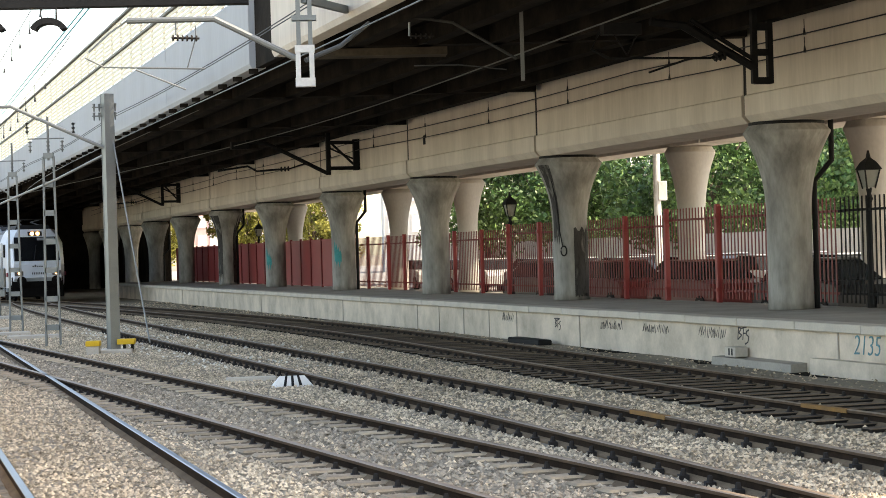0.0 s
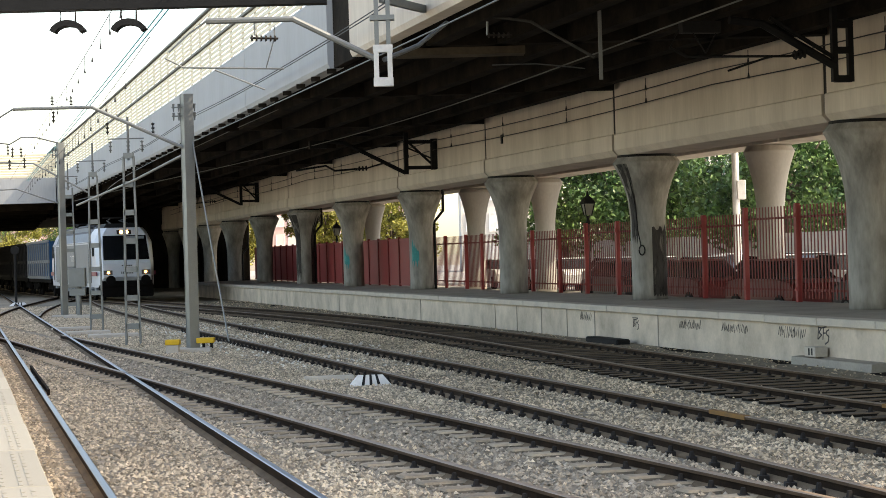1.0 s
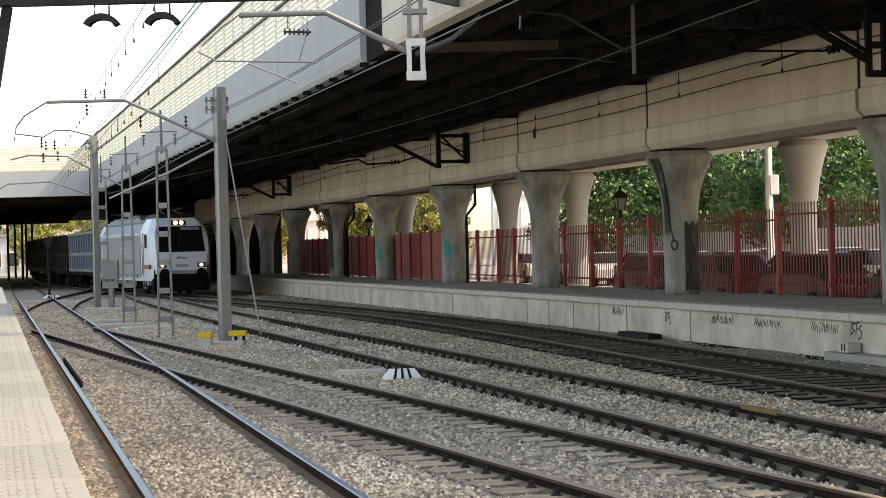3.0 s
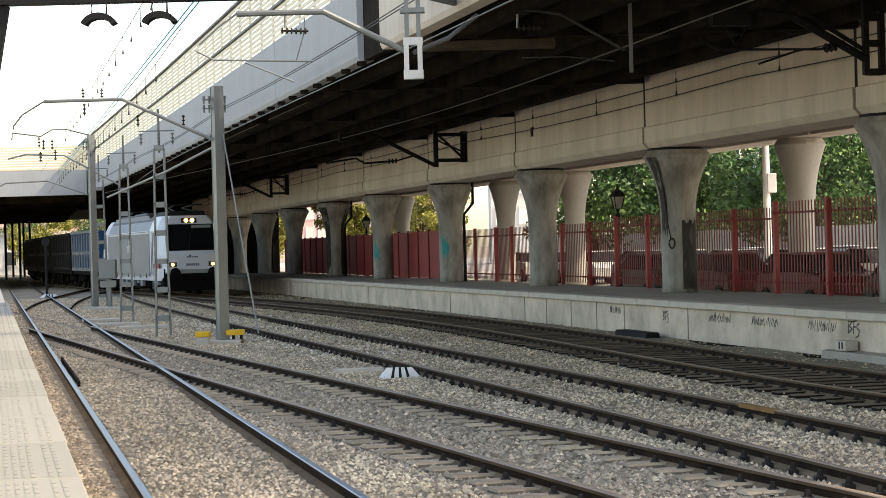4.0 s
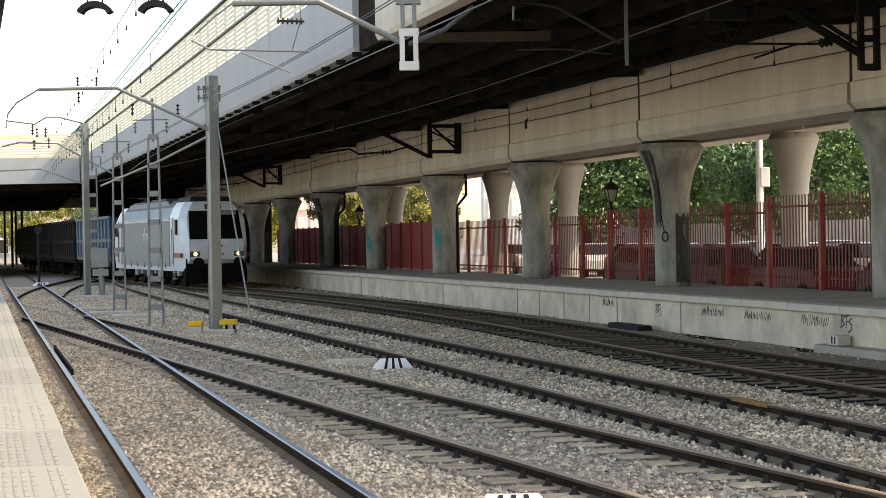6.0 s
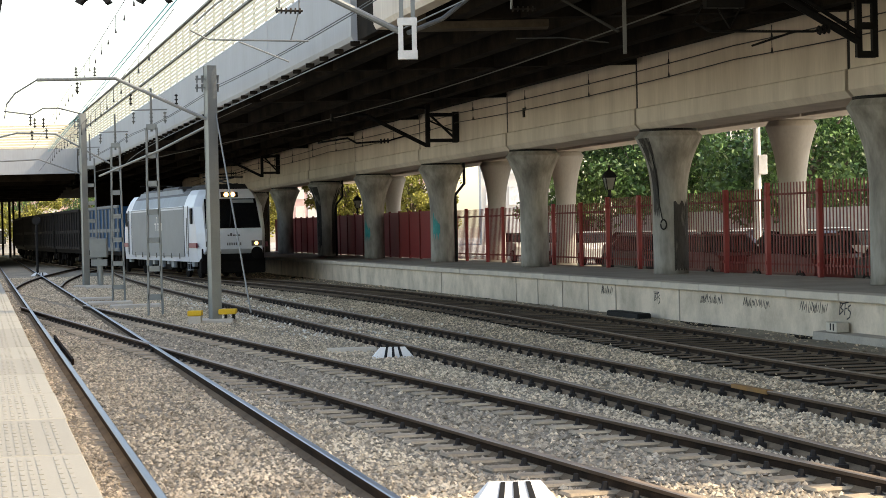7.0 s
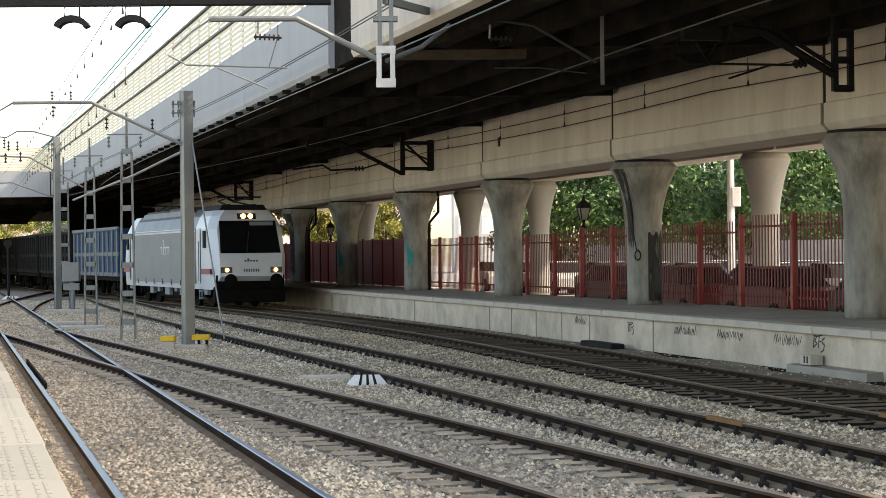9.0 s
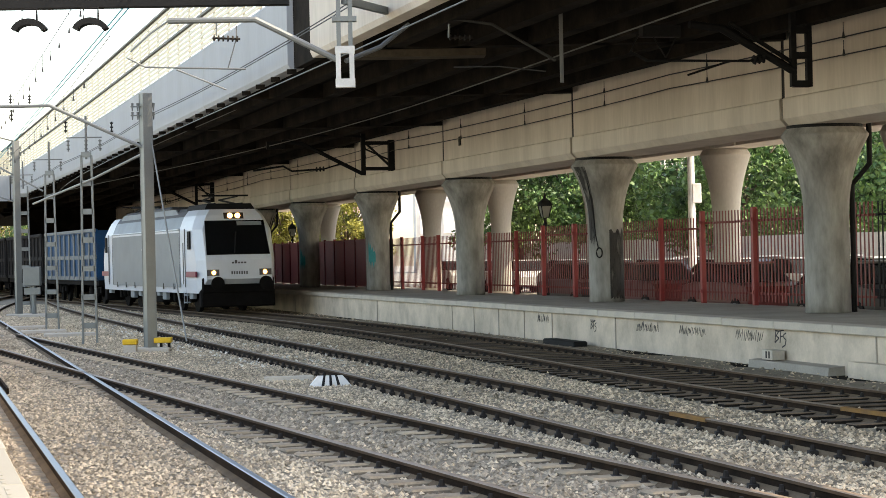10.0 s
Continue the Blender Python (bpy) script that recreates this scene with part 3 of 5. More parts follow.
girder("girder_rear", ROW, 20, 130, [(7.85, 5.06), (9.2, 5.06), (9.2, 6.15), (7.85, 6.15)], M_CONCRETE, "pale concrete rear girder of the viaduct", [20, 60, 100, 140])

# Slab and beams are near black in place of the shade below.
deck = thing("viaduct_deck", "underside of a concrete road viaduct, deep shade in its colour", "viaduct deck", kind="structure")
ysd = [14 + 4 * i for i in range(42)]
bm = bmesh.new()
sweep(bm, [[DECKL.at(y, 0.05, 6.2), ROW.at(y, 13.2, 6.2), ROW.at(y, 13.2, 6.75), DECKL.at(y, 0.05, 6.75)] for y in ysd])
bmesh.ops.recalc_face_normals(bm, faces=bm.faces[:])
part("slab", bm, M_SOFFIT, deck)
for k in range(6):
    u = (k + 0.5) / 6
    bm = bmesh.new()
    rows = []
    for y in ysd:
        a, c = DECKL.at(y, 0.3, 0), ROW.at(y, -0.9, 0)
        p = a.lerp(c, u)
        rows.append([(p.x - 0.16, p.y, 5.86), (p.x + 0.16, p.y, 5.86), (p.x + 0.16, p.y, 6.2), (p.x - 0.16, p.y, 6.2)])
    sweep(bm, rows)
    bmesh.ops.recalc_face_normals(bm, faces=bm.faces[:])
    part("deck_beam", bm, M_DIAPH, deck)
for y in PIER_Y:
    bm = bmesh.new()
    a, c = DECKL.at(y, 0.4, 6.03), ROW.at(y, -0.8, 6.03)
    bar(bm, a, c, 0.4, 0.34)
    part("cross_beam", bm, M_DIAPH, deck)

part("cross_beam", boxbm(-0.3, 2.3, 38.7, 39.3, 5.72, 6.2), M_DIMBEIGE, deck, "shade-dimmed beige concrete cross beam")

PAR0, PAR1 = 5.95, 7.65
segp = [14.0, 27.5, 41.0] + [43.3 + 11.5 * i for i in range(12)]
par = thing("parapet", "pale grey concrete edge wall of the viaduct", "parapet", kind="structure")
for a, b_ in zip(segp, segp[1:]):
    n = 4
    bm = bmesh.new()
    a, b_ = a + 0.02, b_ - 0.02
    sweep(bm, [[DECKL.at(a + (b_ - a) * i / n, u, w) for u, w in (((0.03, PAR0), (0.2, PAR0), (0.2, PAR1), (0.03, PAR1)) if 41 < a < 42 else ((-0.05, PAR0), (0.25, PAR0), (0.25, PAR1), (0.0, PAR1), (-0.1, PAR1 - 0.1), (-0.1, PAR0 + 0.1)))] for i in range(n + 1)])
    bmesh.ops.recalc_face_normals(bm, faces=bm.faces[:])
    # The length from 41 m is an added dark panel for the shaded gap.
    part("panel", bm, M_DIAPH if 41 < a < 42 else M_CONCRETE if b_ < 41.5 else M_PARAPET, par)
bm = bmesh.new()
for y in DECKL.steps(43.5, 160, 1.9):
    p = DECKL.at(y, -0.02, 0)
    box(bm, p.x - 0.06, p.x + 0.14, p.y - 0.1, p.y + 0.1, 5.86, 5.95)
part("corbel", bm, M_DIAPH, par, "small dark corbels under the edge")

louvre = thing("louvre_fence", "cream slatted screen fence on top of the viaduct wall", "fence", kind="structure")
for a, b_ in zip(segp[3:], segp[4:]):
    for k in range(13):
        z = PAR1 + 0.12 + k * 0.145
        bm = bmesh.new()
        sweep(bm, [[DECKL.at(a + (b_ - a) * i / 3, 0.10, z), DECKL.at(a + (b_ - a) * i / 3, 0.125, z), DECKL.at(a + (b_ - a) * i / 3, 0.145, z + 0.105), DECKL.at(a + (b_ - a) * i / 3, 0.12, z + 0.105)] for i in range(4)])
        bmesh.ops.recalc_face_normals(bm, faces=bm.faces[:])
        part("slat", bm, M_CREAM, louvre)
bm = bmesh.new()
box(bm, -0.03, 0.03, -0.03, 0.03, PAR1, PAR1 + 2.02)
pme = bpy.data.meshes.new("post")
bm.to_mesh(pme)
bm.free()
pme.materials.append(M_GALV)
for z in (PAR1 + 0.98, PAR1 + 2.02):
    bm = bmesh.new()
    sweep(bm, [[DECKL.at(43.3 + 118 * i / 24, 0.06, z), DECKL.at(43.3 + 118 * i / 24, 0.2, z), DECKL.at(43.3 + 118 * i / 24, 0.2, z + 0.06), DECKL.at(43.3 + 118 * i / 24, 0.06, z + 0.06)] for i in range(25)])
    part("rail", bm, M_GALVD, louvre, "dull grey rail of the screen")
for y in DECKL.steps(43.4, 160, 2.3):
    share("post", pme, louvre, DECKL.placed(y, 0.2, 0))

# ---- red fence on the far platform ----
FO = 1.08


def fence_run(y0, y1, h, material, label):
    """A stretch of bar fence of one height between two posts."""
    f = thing("bar_fence", label, "fence", group="stepped fence lengths")
    sl = boxbm(-0.008, 0.008, -0.02, 0.02, 0.08, h)
    sm = bpy.data.meshes.new("slat")
    sl.to_mesh(sm)
    sl.free()
    sm.materials.append(material)
    for y in ROW.steps(y0 + 0.1, y1 - 0.08, 0.172):
        share("slat", sm, f, ROW.placed(y, FO, PZ))
    for z in (0.26, h - 0.26):
        b = bmesh.new()
        pts = [ROW.at(y0 + (y1 - y0) * i / 6, FO + 0.03, PZ + z) for i in range(7)]
        sweep(b, [[(p.x - 0.018, p.y, p.z - 0.024), (p.x + 0.018, p.y, p.z - 0.024), (p.x + 0.018, p.y, p.z + 0.024), (p.x - 0.018, p.y, p.z + 0.024)] for p in pts])
        part("rail", b, material, f)
    return f


def fence_post(f, y, h):
    b = bmesh.new()
    box(b, -0.055, 0.055, -0.055, 0.055, 0, h, bevel=0.006)
    box(b, -0.075, -0.05, -0.03, 0.03, h - 0.3, h - 0.22)
    box(b, -0.075, -0.05, -0.03, 0.03, 0.24, 0.32)
    part("post", b, M_REDPANEL, f, "brighter red square post").matrix_basis = ROW.placed(y, FO - 0.04, PZ)


post = boxbm(-0.05, 0.05, -0.05, 0.05, 0, 1.98, bevel=0.006)
pom = bpy.data.meshes.new("post")
post.to_mesh(pom)
post.free()
pom.materials.append(M_RED)
RUN_A = fence_run(29.5, 38.6, 2.12, M_BLACKSTEEL, "black steel bar fence with red posts")
RUN_B = fence_run(38.6, 46.8, 2.12, M_RED, "tall dark red steel bar fence")
RUN_C = fence_run(46.8, 58.3, 2.0, M_RED, "dark red steel bar fence on the platform")
RUN_D = fence_run(58.3, 78.0, 1.88, M_RED, "low dark red steel bar fence")
for f, y, h in ((RUN_A, 36.3, 2.16), (RUN_A, 33.2, 2.16), (RUN_B, 40.9, 2.16), (RUN_B, 43.98, 2.16), (RUN_B, 46.8, 2.14), (RUN_C, 49.35, 2.03), (RUN_C, 52.4, 2.03), (RUN_C, 55.6, 2.03),
                (RUN_C, 58.3, 2.03), (RUN_D, 60.8, 1.92), (RUN_D, 63.6, 1.92), (RUN_D, 66.5, 1.92), (RUN_D, 69.5, 1.92), (RUN_D, 71.6, 1.92), (RUN_D, 74.5, 1.92), (RUN_D, 77.9, 1.92)):
    fence_post(f, y, h)
panels = thing("sheet_fence", "dark red solid sheet steel fence with faded marks", "fence")
pan = bmesh.new()
box(pan, -0.02, 0.02, -0.98, 0.98, 0.03, 1.92)
for z in (0.06, 1.84):
    box(pan, -0.035, -0.02, -0.98, 0.98, z, z + 0.06)
pam = bpy.data.meshes.new("sheet")
pan.to_mesh(pam)
pan.free()
pam.materials.append(M_REDPANEL)
for y in ROW.steps(79.2, 121, 2.0):
    share("sheet", pam, panels, ROW.placed(y, FO, PZ))
    share("post", pom, panels, ROW.placed(y - 0.98, FO - 0.02, PZ))

# Two near-black walls added where only deep shade closes the view.
tagged(link("shade_wall_north", boxbm(-25.9, -12.5, 158, 158.6, -0.3, 7.4), M_DIAPH), "dark wall added for the deep shade beside the far viaduct", "wall", kind="structure")
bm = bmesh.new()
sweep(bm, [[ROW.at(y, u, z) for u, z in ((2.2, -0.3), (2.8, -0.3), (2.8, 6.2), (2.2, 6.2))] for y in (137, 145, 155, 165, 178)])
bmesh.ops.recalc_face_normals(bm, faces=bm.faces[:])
tagged(link("shade_wall_east", bm, M_DIAPH), "dark wall added for the deep shade under the viaduct", "wall", kind="structure")


# ---- locomotive ----
LEVELS = [(0.78, 1.44, -0.05), (1.25, 1.48, 0.0), (1.95, 1.49, 0.03), (2.1, 1.49, 0.08), (3.05, 1.49, 0.50), (3.38, 1.36, 0.66), (3.55, 1.28, 0.72), (3.76, 1.12, 0.86)]


def loco_body():
    b = bmesh.new()
    secs = []
    for y, ins, rk in ((-9.3, 0.30, 1), (-8.75, 0.05, 1), (-6.4, 0.0, 0), (6.4, 0.0, 0), (8.75, 0.05, 1), (9.3, 0.30, 1)):
        sg = 1 if y > 0 else -1
        ring = []
        for z, hw, r in LEVELS:
            ring.append((-(hw - ins), y - sg * r * rk, max(z, 1.28) if abs(y) > 8.8 and z < 1 else z))
        ring2 = [(-x, y_, z) for x, y_, z in reversed(ring)]
        secs.append([b.verts.new(p) for p in ring + ring2])
    n = len(LEVELS)
    for s0, s1 in zip(secs, secs[1:]):
        for i in range(2 * n - 1):
            b.faces.new((s0[i], s1[i], s1[i + 1], s0[i + 1]))
        b.faces.new((s0[-1], s1[-1], s1[0], s0[0]))
    for s in (secs[0], secs[-1]):
        for i in range(n - 1):
            b.faces.new((s[i], s[i + 1], s[2 * n - 2 - i], s[2 * n - 1 - i]))
    bmesh.ops.recalc_face_normals(b, faces=b.faces[:])
    return b


def front_pt(x, z, out=0.0):
    """A point on the raked front of the locomotive."""
    zs, rs = [l[0] for l in LEVELS], [l[2] for l in LEVELS]
    return Vector((x, 9.3 - float(np.interp(z, zs, rs)) + out, z))


def front_quad(b, x0, x1, z0, z1, out, thick=0.03, mi=0, inset=0.0):
    q = [front_pt(x0 - inset, z0, out), front_pt(x1 + inset, z0, out), front_pt(x1, z1, out), front_pt(x0, z1, out)]
    sweep(b, [[p - Vector((0, thick, 0)) for p in q], q], mi)


def wheelset(t, ys, r, hw=0.8):
    for y in ys:
        for s in (-1, 1):
            b = bmesh.new()
            tube(b, (s * (hw - 0.07), y, r), (s * (hw + 0.07), y, r), r, n=20)
            tube(b, (s * (hw + 0.07), y, r), (s * (hw + 0.13), y, r), r * 0.3, n=10)
            part("wheel", b, M_UNDER, t)


def bogie(t, y, half, r):
    for s in (-1, 1):
        b = bmesh.new()
        box(b, s * 1.02 - 0.07, s * 1.02 + 0.07, y - half - 0.55, y + half + 0.55, 0.5, 0.78, bevel=0.03)
        for q in (-1, 1):
            box(b, s * 1.05 - 0.12, s * 1.05 + 0.12, y + q * half - 0.18, y + q * half + 0.18, 0.38, 0.72, bevel=0.03)
            tube(b, (s * 1.1, y + q * 0.45, 0.45), (s * 1.1, y + q * 0.45, 0.95), 0.11, n=10)
        part("bogie_frame", b, M_UNDER, t)
    wheelset(t, (y - half, y + half), r)


loco = thing("locomotive", "white and grey electric freight locomotive with dark windscreen and lit lamps", "locomotive")
body = part("body", loco_body(), M_LOCOWHITE, loco)
body.location.z = -0.07
body.data.materials.append(M_LOCOSIDE)
body.data.materials.append(M_LOCOROOF)
# Middle faces above 2.9 m are grey, those above 3.5 m dark.
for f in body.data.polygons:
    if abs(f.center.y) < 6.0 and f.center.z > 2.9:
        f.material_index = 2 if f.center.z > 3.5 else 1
for s in (-1, 1):
    b = bmesh.new()
    x = s * 1.497
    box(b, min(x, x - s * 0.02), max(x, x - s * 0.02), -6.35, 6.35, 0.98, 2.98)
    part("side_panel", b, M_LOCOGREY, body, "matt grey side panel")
    for k in range(7):
        part("jacking_lug", boxbm(x - 0.012, x + 0.012, -5.4 + k * 1.8 - 0.05, -5.4 + k * 1.8 + 0.05, 0.9, 1.12), M_DARKPAINT, body)
    for e in (-1, 1):
        b = bmesh.new()
        box(b, s * 1.485 - 0.02, s * 1.485 + 0.02, e * 7.9 - 0.2, e * 7.9 + 0.2, 2.35, 3.0, bevel=0.015)
        part("cab_window", b, M_CABGLASS, body)
        b = bmesh.new()
        box(b, s * 1.49 - 0.012, s * 1.49 + 0.012, e * 7.25 - 0.02, e * 7.25 + 0.02, 1.0, 3.1)
        box(b, s * 1.49 - 0.012, s * 1.49 + 0.012, e * 6.45 - 0.02, e * 6.45 + 0.02, 1.0, 3.1)
        tube(b, (s * 1.53, e * 7.15, 1.1), (s * 1.53, e * 7.15, 2.6), 0.018, n=6)
        part("cab_door", b, M_GALVD, body, "cab door with handrail")
        b = bmesh.new()
        box(b, s * 1.47 - 0.03, s * 1.47 + 0.03, min(e * 7.4, e * 8.9), max(e * 7.4, e * 8.9), 1.36, 1.56)
        part("stripe", b, M_MAROON, body, "maroon stripe")
    # light badge on the side, left as plain strokes
    b = bmesh.new()
    for k, (w, h) in enumerate(((0.28, 0.34), (0.24, 0.34), (0.24, 0.34), (0.14, 0.62), (0.24, 0.34))):
        y0 = 1.35 - k * 0.36
        for a0, a1, z0, z1 in ((y0, y0 + 0.06, 2.1, 2.1 + h), (y0 - w, y0 + 0.06, 2.1 + h - 0.06, 2.1 + h)):
            box(b, s * 1.499 - 0.004, s * 1.499 + 0.004, a0, a1, z0, z1)
    part("badge", b, M_WHITE, body, "pale lettering bars")
b = bmesh.new()
front_quad(b, -1.08, 1.08, 2.14, 3.36, 0.02, inset=0.07)
part("windscreen", b, M_GLASS, body, "dark raked windscreen")
b = bmesh.new()
front_quad(b, -0.98, -0.98 + 0.9, 3.18, 3.32, 0.025)
part("sun_blind", b, M_LOCOGREY, body)
b = bmesh.new()
bar(b, front_pt(0.15, 2.2, 0.05), front_pt(0.0, 2.95, 0.05), 0.03, 0.03)
part("wiper", b, M_DARKPAINT, body)
b = bmesh.new()
front_quad(b, -0.36, 0.36, 3.42, 3.64, 0.02)
part("lamp_housing", b, M_DARKPAINT, body)
for x in (-0.14, 0.14):
    b = bmesh.new()
    p = front_pt(x, 3.53, 0.0)
    tube(b, p, p + Vector((0, 0.06, 0)), 0.095, n=16)
    part("top_lamp", b, M_LAMPWARM, body, "lit round headlamp")
for s in (-1, 1):
    b = bmesh.new()
    front_quad(b, s * 0.95 - 0.22, s * 0.95 + 0.22, 1.40, 1.62, 0.015)
    part("lamp_cluster", b, M_LOCOROOF, body)
    b = bmesh.new()
    p = front_pt(s * 0.93, 1.51, 0.0)
    tube(b, p, p + Vector((0, 0.04, 0)), 0.075, n=14)
    part("headlamp", b, M_LAMPORANGE, body, "lit warm headlamp")
    b = bmesh.new()
    tube(b, (s * 0.87, 9.2, 1.06), (s * 0.87, 9.62, 1.06), 0.11, n=12)
    tube(b, (s * 0.87, 9.62, 1.06), (s * 0.87, 9.68, 1.06), 0.24, n=16)
    part("buffer", b, M_UNDER, loco)
b = bmesh.new()
for k in range(7):
    front_quad(b, -0.30 + k * 0.09, -0.25 + k * 0.09, 1.44, 1.55, 0.012)
part("number_bars", b, M_LOCOROOF, body, "unreadable dark number bars")
b = bmesh.new()
for k in range(5):
    front_quad(b, -0.26 + k * 0.11, -0.18 + k * 0.11, 1.82, 1.88 + (0.06 if k == 3 else 0), 0.012)
part("front_badge", b, M_LOCOROOF, body, "small dark lettering bars")
b = bmesh.new()
box(b, -1.3, 1.3, -9.1, 9.15, 0.72, 1.26, bevel=0.03)
box(b, -1.35, 1.35, 8.7, 9.1, 0.22, 0.85, bevel=0.05)
box(b, -1.35, 1.35, -9.1, -8.7, 0.22, 0.85, bevel=0.05)
box(b, -1.2, 1.2, -2.0, 2.0, 0.3, 0.8, bevel=0.04)
part("underframe", b, M_UNDER, loco)
for y in (-5.2, 5.2):
    bogie(loco, y, 1.3, 0.62)
for s in (-1, 1):
    for y, w, z0 in ((-7.9, 0.5, 0.55), (-3.1, 0.7, 0.42), (-1.6, 0.5, 0.5), (0.2, 0.9, 0.4), (1.9, 0.45, 0.55), (3.0, 0.6, 0.42), (7.5, 0.5, 0.5)):
        part("equipment_box", boxbm(s * 1.27 - 0.08, s * 1.27 + 0.08, y - w / 2, y + w / 2, z0, 0.9, bevel=0.02), M_LOCOSIDE, loco, "dusty grey equipment box")
    b = bmesh.new()
    for z in (0.35, 0.62, 0.9):
        box(b, s * 1.38 - 0.1, s * 1.38 + 0.06, 6.75, 7.2, z, z + 0.04)
    for y in (6.75, 7.18):
        box(b, s * 1.42 - 0.015, s * 1.42 + 0.015, y, y + 0.03, 0.33, 1.0)
    part("cab_step", b, M_LOCOSIDE, loco, "pale grey cab steps")
    # White bar added to paint the sun's highlight along the roof edge.
    b = bmesh.new()
    chain(b, [(s * 1.5, -6.3, 3.02), (s * 1.5, 6.3, 3.02)], 0.025, 6)
    part("edge_highlight", b, M_LOCOWHITE, loco, "white bar standing in for the sunlit roof edge")
b = bmesh.new()
box(b, -0.95, 0.95, -6.2, -1.6, 3.74, 3.98, bevel=0.08)
box(b, -0.95, 0.95, -1.2, 2.6, 3.74, 4.02, bevel=0.08)
box(b, -0.7, 0.7, 3.0, 6.4, 3.74, 3.9, bevel=0.05)
part("roof_unit", b, M_LOCOROOF, body)
b = bmesh.new()
sweep(b, [[(-0.95, y, z), (0.95, y, z), (0.8, y - 0.1, z + 0.26), (-0.8, y - 0.1, z + 0.26)] for y, z in ((5.2, 3.72), (8.1, 3.72))])
part("roof_box", b, M_BLACKSTEEL, body, "black roof box over the cab")
for s in (-1, 1):
    b = bmesh.new()
    vs = [(s * 1.2, y, z) for y, z in ((-5.9, 3.62), (5.2, 3.62), (4.6, 3.86), (-5.3, 3.86))]
    sweep(b, [[(x_ - s * 0.05, y, z) for x_, y, z in vs], vs])
    part("roof_fairing", b, M_LOCOSIDE, body)
for e in (-1, 1):
    b = bmesh.new()
    for s in (-0.45, 0.45):
        tube(b, (s, e * 7.6, 3.95), (s * 0.7, e * 5.2, 4.18), 0.035, n=6)
        tube(b, (s * 0.7, e * 5.2, 4.18), (s, e * 7.4, 4.25), 0.03, n=6)
        for q in (5.6, 7.6):
            tube(b, (s, e * q, 3.72), (s, e * q, 4.0), 0.07, 0.05, n=8)
    bar(b, (-0.85, e * 7.4, 4.28), (0.85, e * 7.4, 4.28), 0.08, 0.06)
    bar(b, (-0.5, e * 5.3, 3.98), (-0.5, e * 7.9, 3.98), 0.06, 0.06)
    bar(b, (0.5, e * 5.3, 3.98), (0.5, e * 7.9, 3.98), 0.06, 0.06)
    part("pantograph", b, M_BLACKSTEEL, body, "folded dark pantograph")

# ---- wagons ----


def gondola(label, skin, ribs):
    w = thing("gondola_wagon", label, "goods wagon", group="wagons behind the locomotive")
    b = bmesh.new()
    for s in (-1, 1):
        box(b, s * 1.38 - 0.03, s * 1.38 + 0.03, -6.8, 6.8, 1.15, 3.3)
        box(b, s * 1.42 - 0.07, s * 1.42 + 0.07, -6.85, 6.85, 3.2, 3.36)
    for e in (-1, 1):
        box(b, -1.38, 1.38, e * 6.78 - 0.03, e * 6.78 + 0.03, 1.15, 3.3)
    box(b, -1.38, 1.38, -6.8, 6.8, 1.05, 1.2)
    part("hull", b, skin, w)
    for s in (-1, 1):
        b = bmesh.new()
        box(b, s * 1.47 - 0.05, s * 1.47 + 0.05, -6.87, 6.87, 3.24, 3.38, bevel=0.015)
        part("top_rail", b, ribs, w)
        for z0, z1 in ((2.02, 2.2), (1.08, 1.24)):
            part("waist_rail", boxbm(s * 1.43 - 0.025, s * 1.43 + 0.025, -6.82, 6.82, z0, z1), ribs, w)
    rb = boxbm(-0.03, 0.03, -0.1, 0.1, 1.1, 3.22, bevel=0.01)
    rm = bpy.data.meshes.new("rib")
    rb.to_mesh(rm)
    rb.free()
    rm.materials.append(ribs)
    for s in (-1, 1):
        for k in range(11):
            share("rib", rm, w, pose(s * 1.45, -6.5 + k * 1.3, 0))
    b = bmesh.new()
    box(b, -1.35, 1.35, -6.9, 6.9, 0.85, 1.08)
    for e in (-1, 1):
        for s in (-1, 1):
            tube(b, (s * 0.87, e * 6.9, 1.0), (s * 0.87, e * 7.45, 1.0), 0.1, n=8)
    part("underframe", b, M_UNDER, w)
    for y in (-4.6, 4.6):
        bogie(w, y, 0.9, 0.46)
    return w


# Near-black colours for the wagons behind the blue one.
M_BLACKWAGON = mat("black wagon paint", (0.012, 0.011, 0.011), 0.8, var=0.3, scale=1.2, fine=20, second=(0.03, 0.026, 0.022), second_amount=0.6, spec=0.05)
M_BLACKRIB = mat("dark wagon rib", (0.03, 0.028, 0.027), 0.8, var=0.3, scale=2, fine=20, spec=0.05)
wagons = [gondola("open blue goods wagon with pale dusty ribs", M_BLUE, M_RIB), gondola("open black goods wagon with vertical ribs", M_BLACKWAGON, M_BLACKRIB)]
for k in range(4):
    wagons.append(copy_thing(wagons[1], Matrix()))


# ---- street beyond the fence ----
bm = bmesh.new()
sweep(bm, [[ROW.at(y, 1.37, -0.3), ROW.at(y, 1.37, 0.1), ROW.at(y, 150, 0.1), ROW.at(y, 150, -0.3)] for y in (0, 20, 40, 60, 80, 100, 130, 180, 300)])
bmesh.ops.recalc_face_normals(bm, faces=bm.faces[:])
tagged(link("road", bm, M_STREET), "pale sunlit street paving behind the fence", "road", kind="structure")


# Added pale wall, a stand-in for the bright band beyond the fence.
bm = bmesh.new()
sweep(bm, [[ROW.at(y, 18.5, 0.0), ROW.at(y, 18.5, 2.4), ROW.at(y, 18.75, 2.4), ROW.at(y, 18.75, 0.0)] for y in (34, 50, 66, 82, 98, 114, 126)])
bmesh.ops.recalc_face_normals(bm, faces=bm.faces[:])
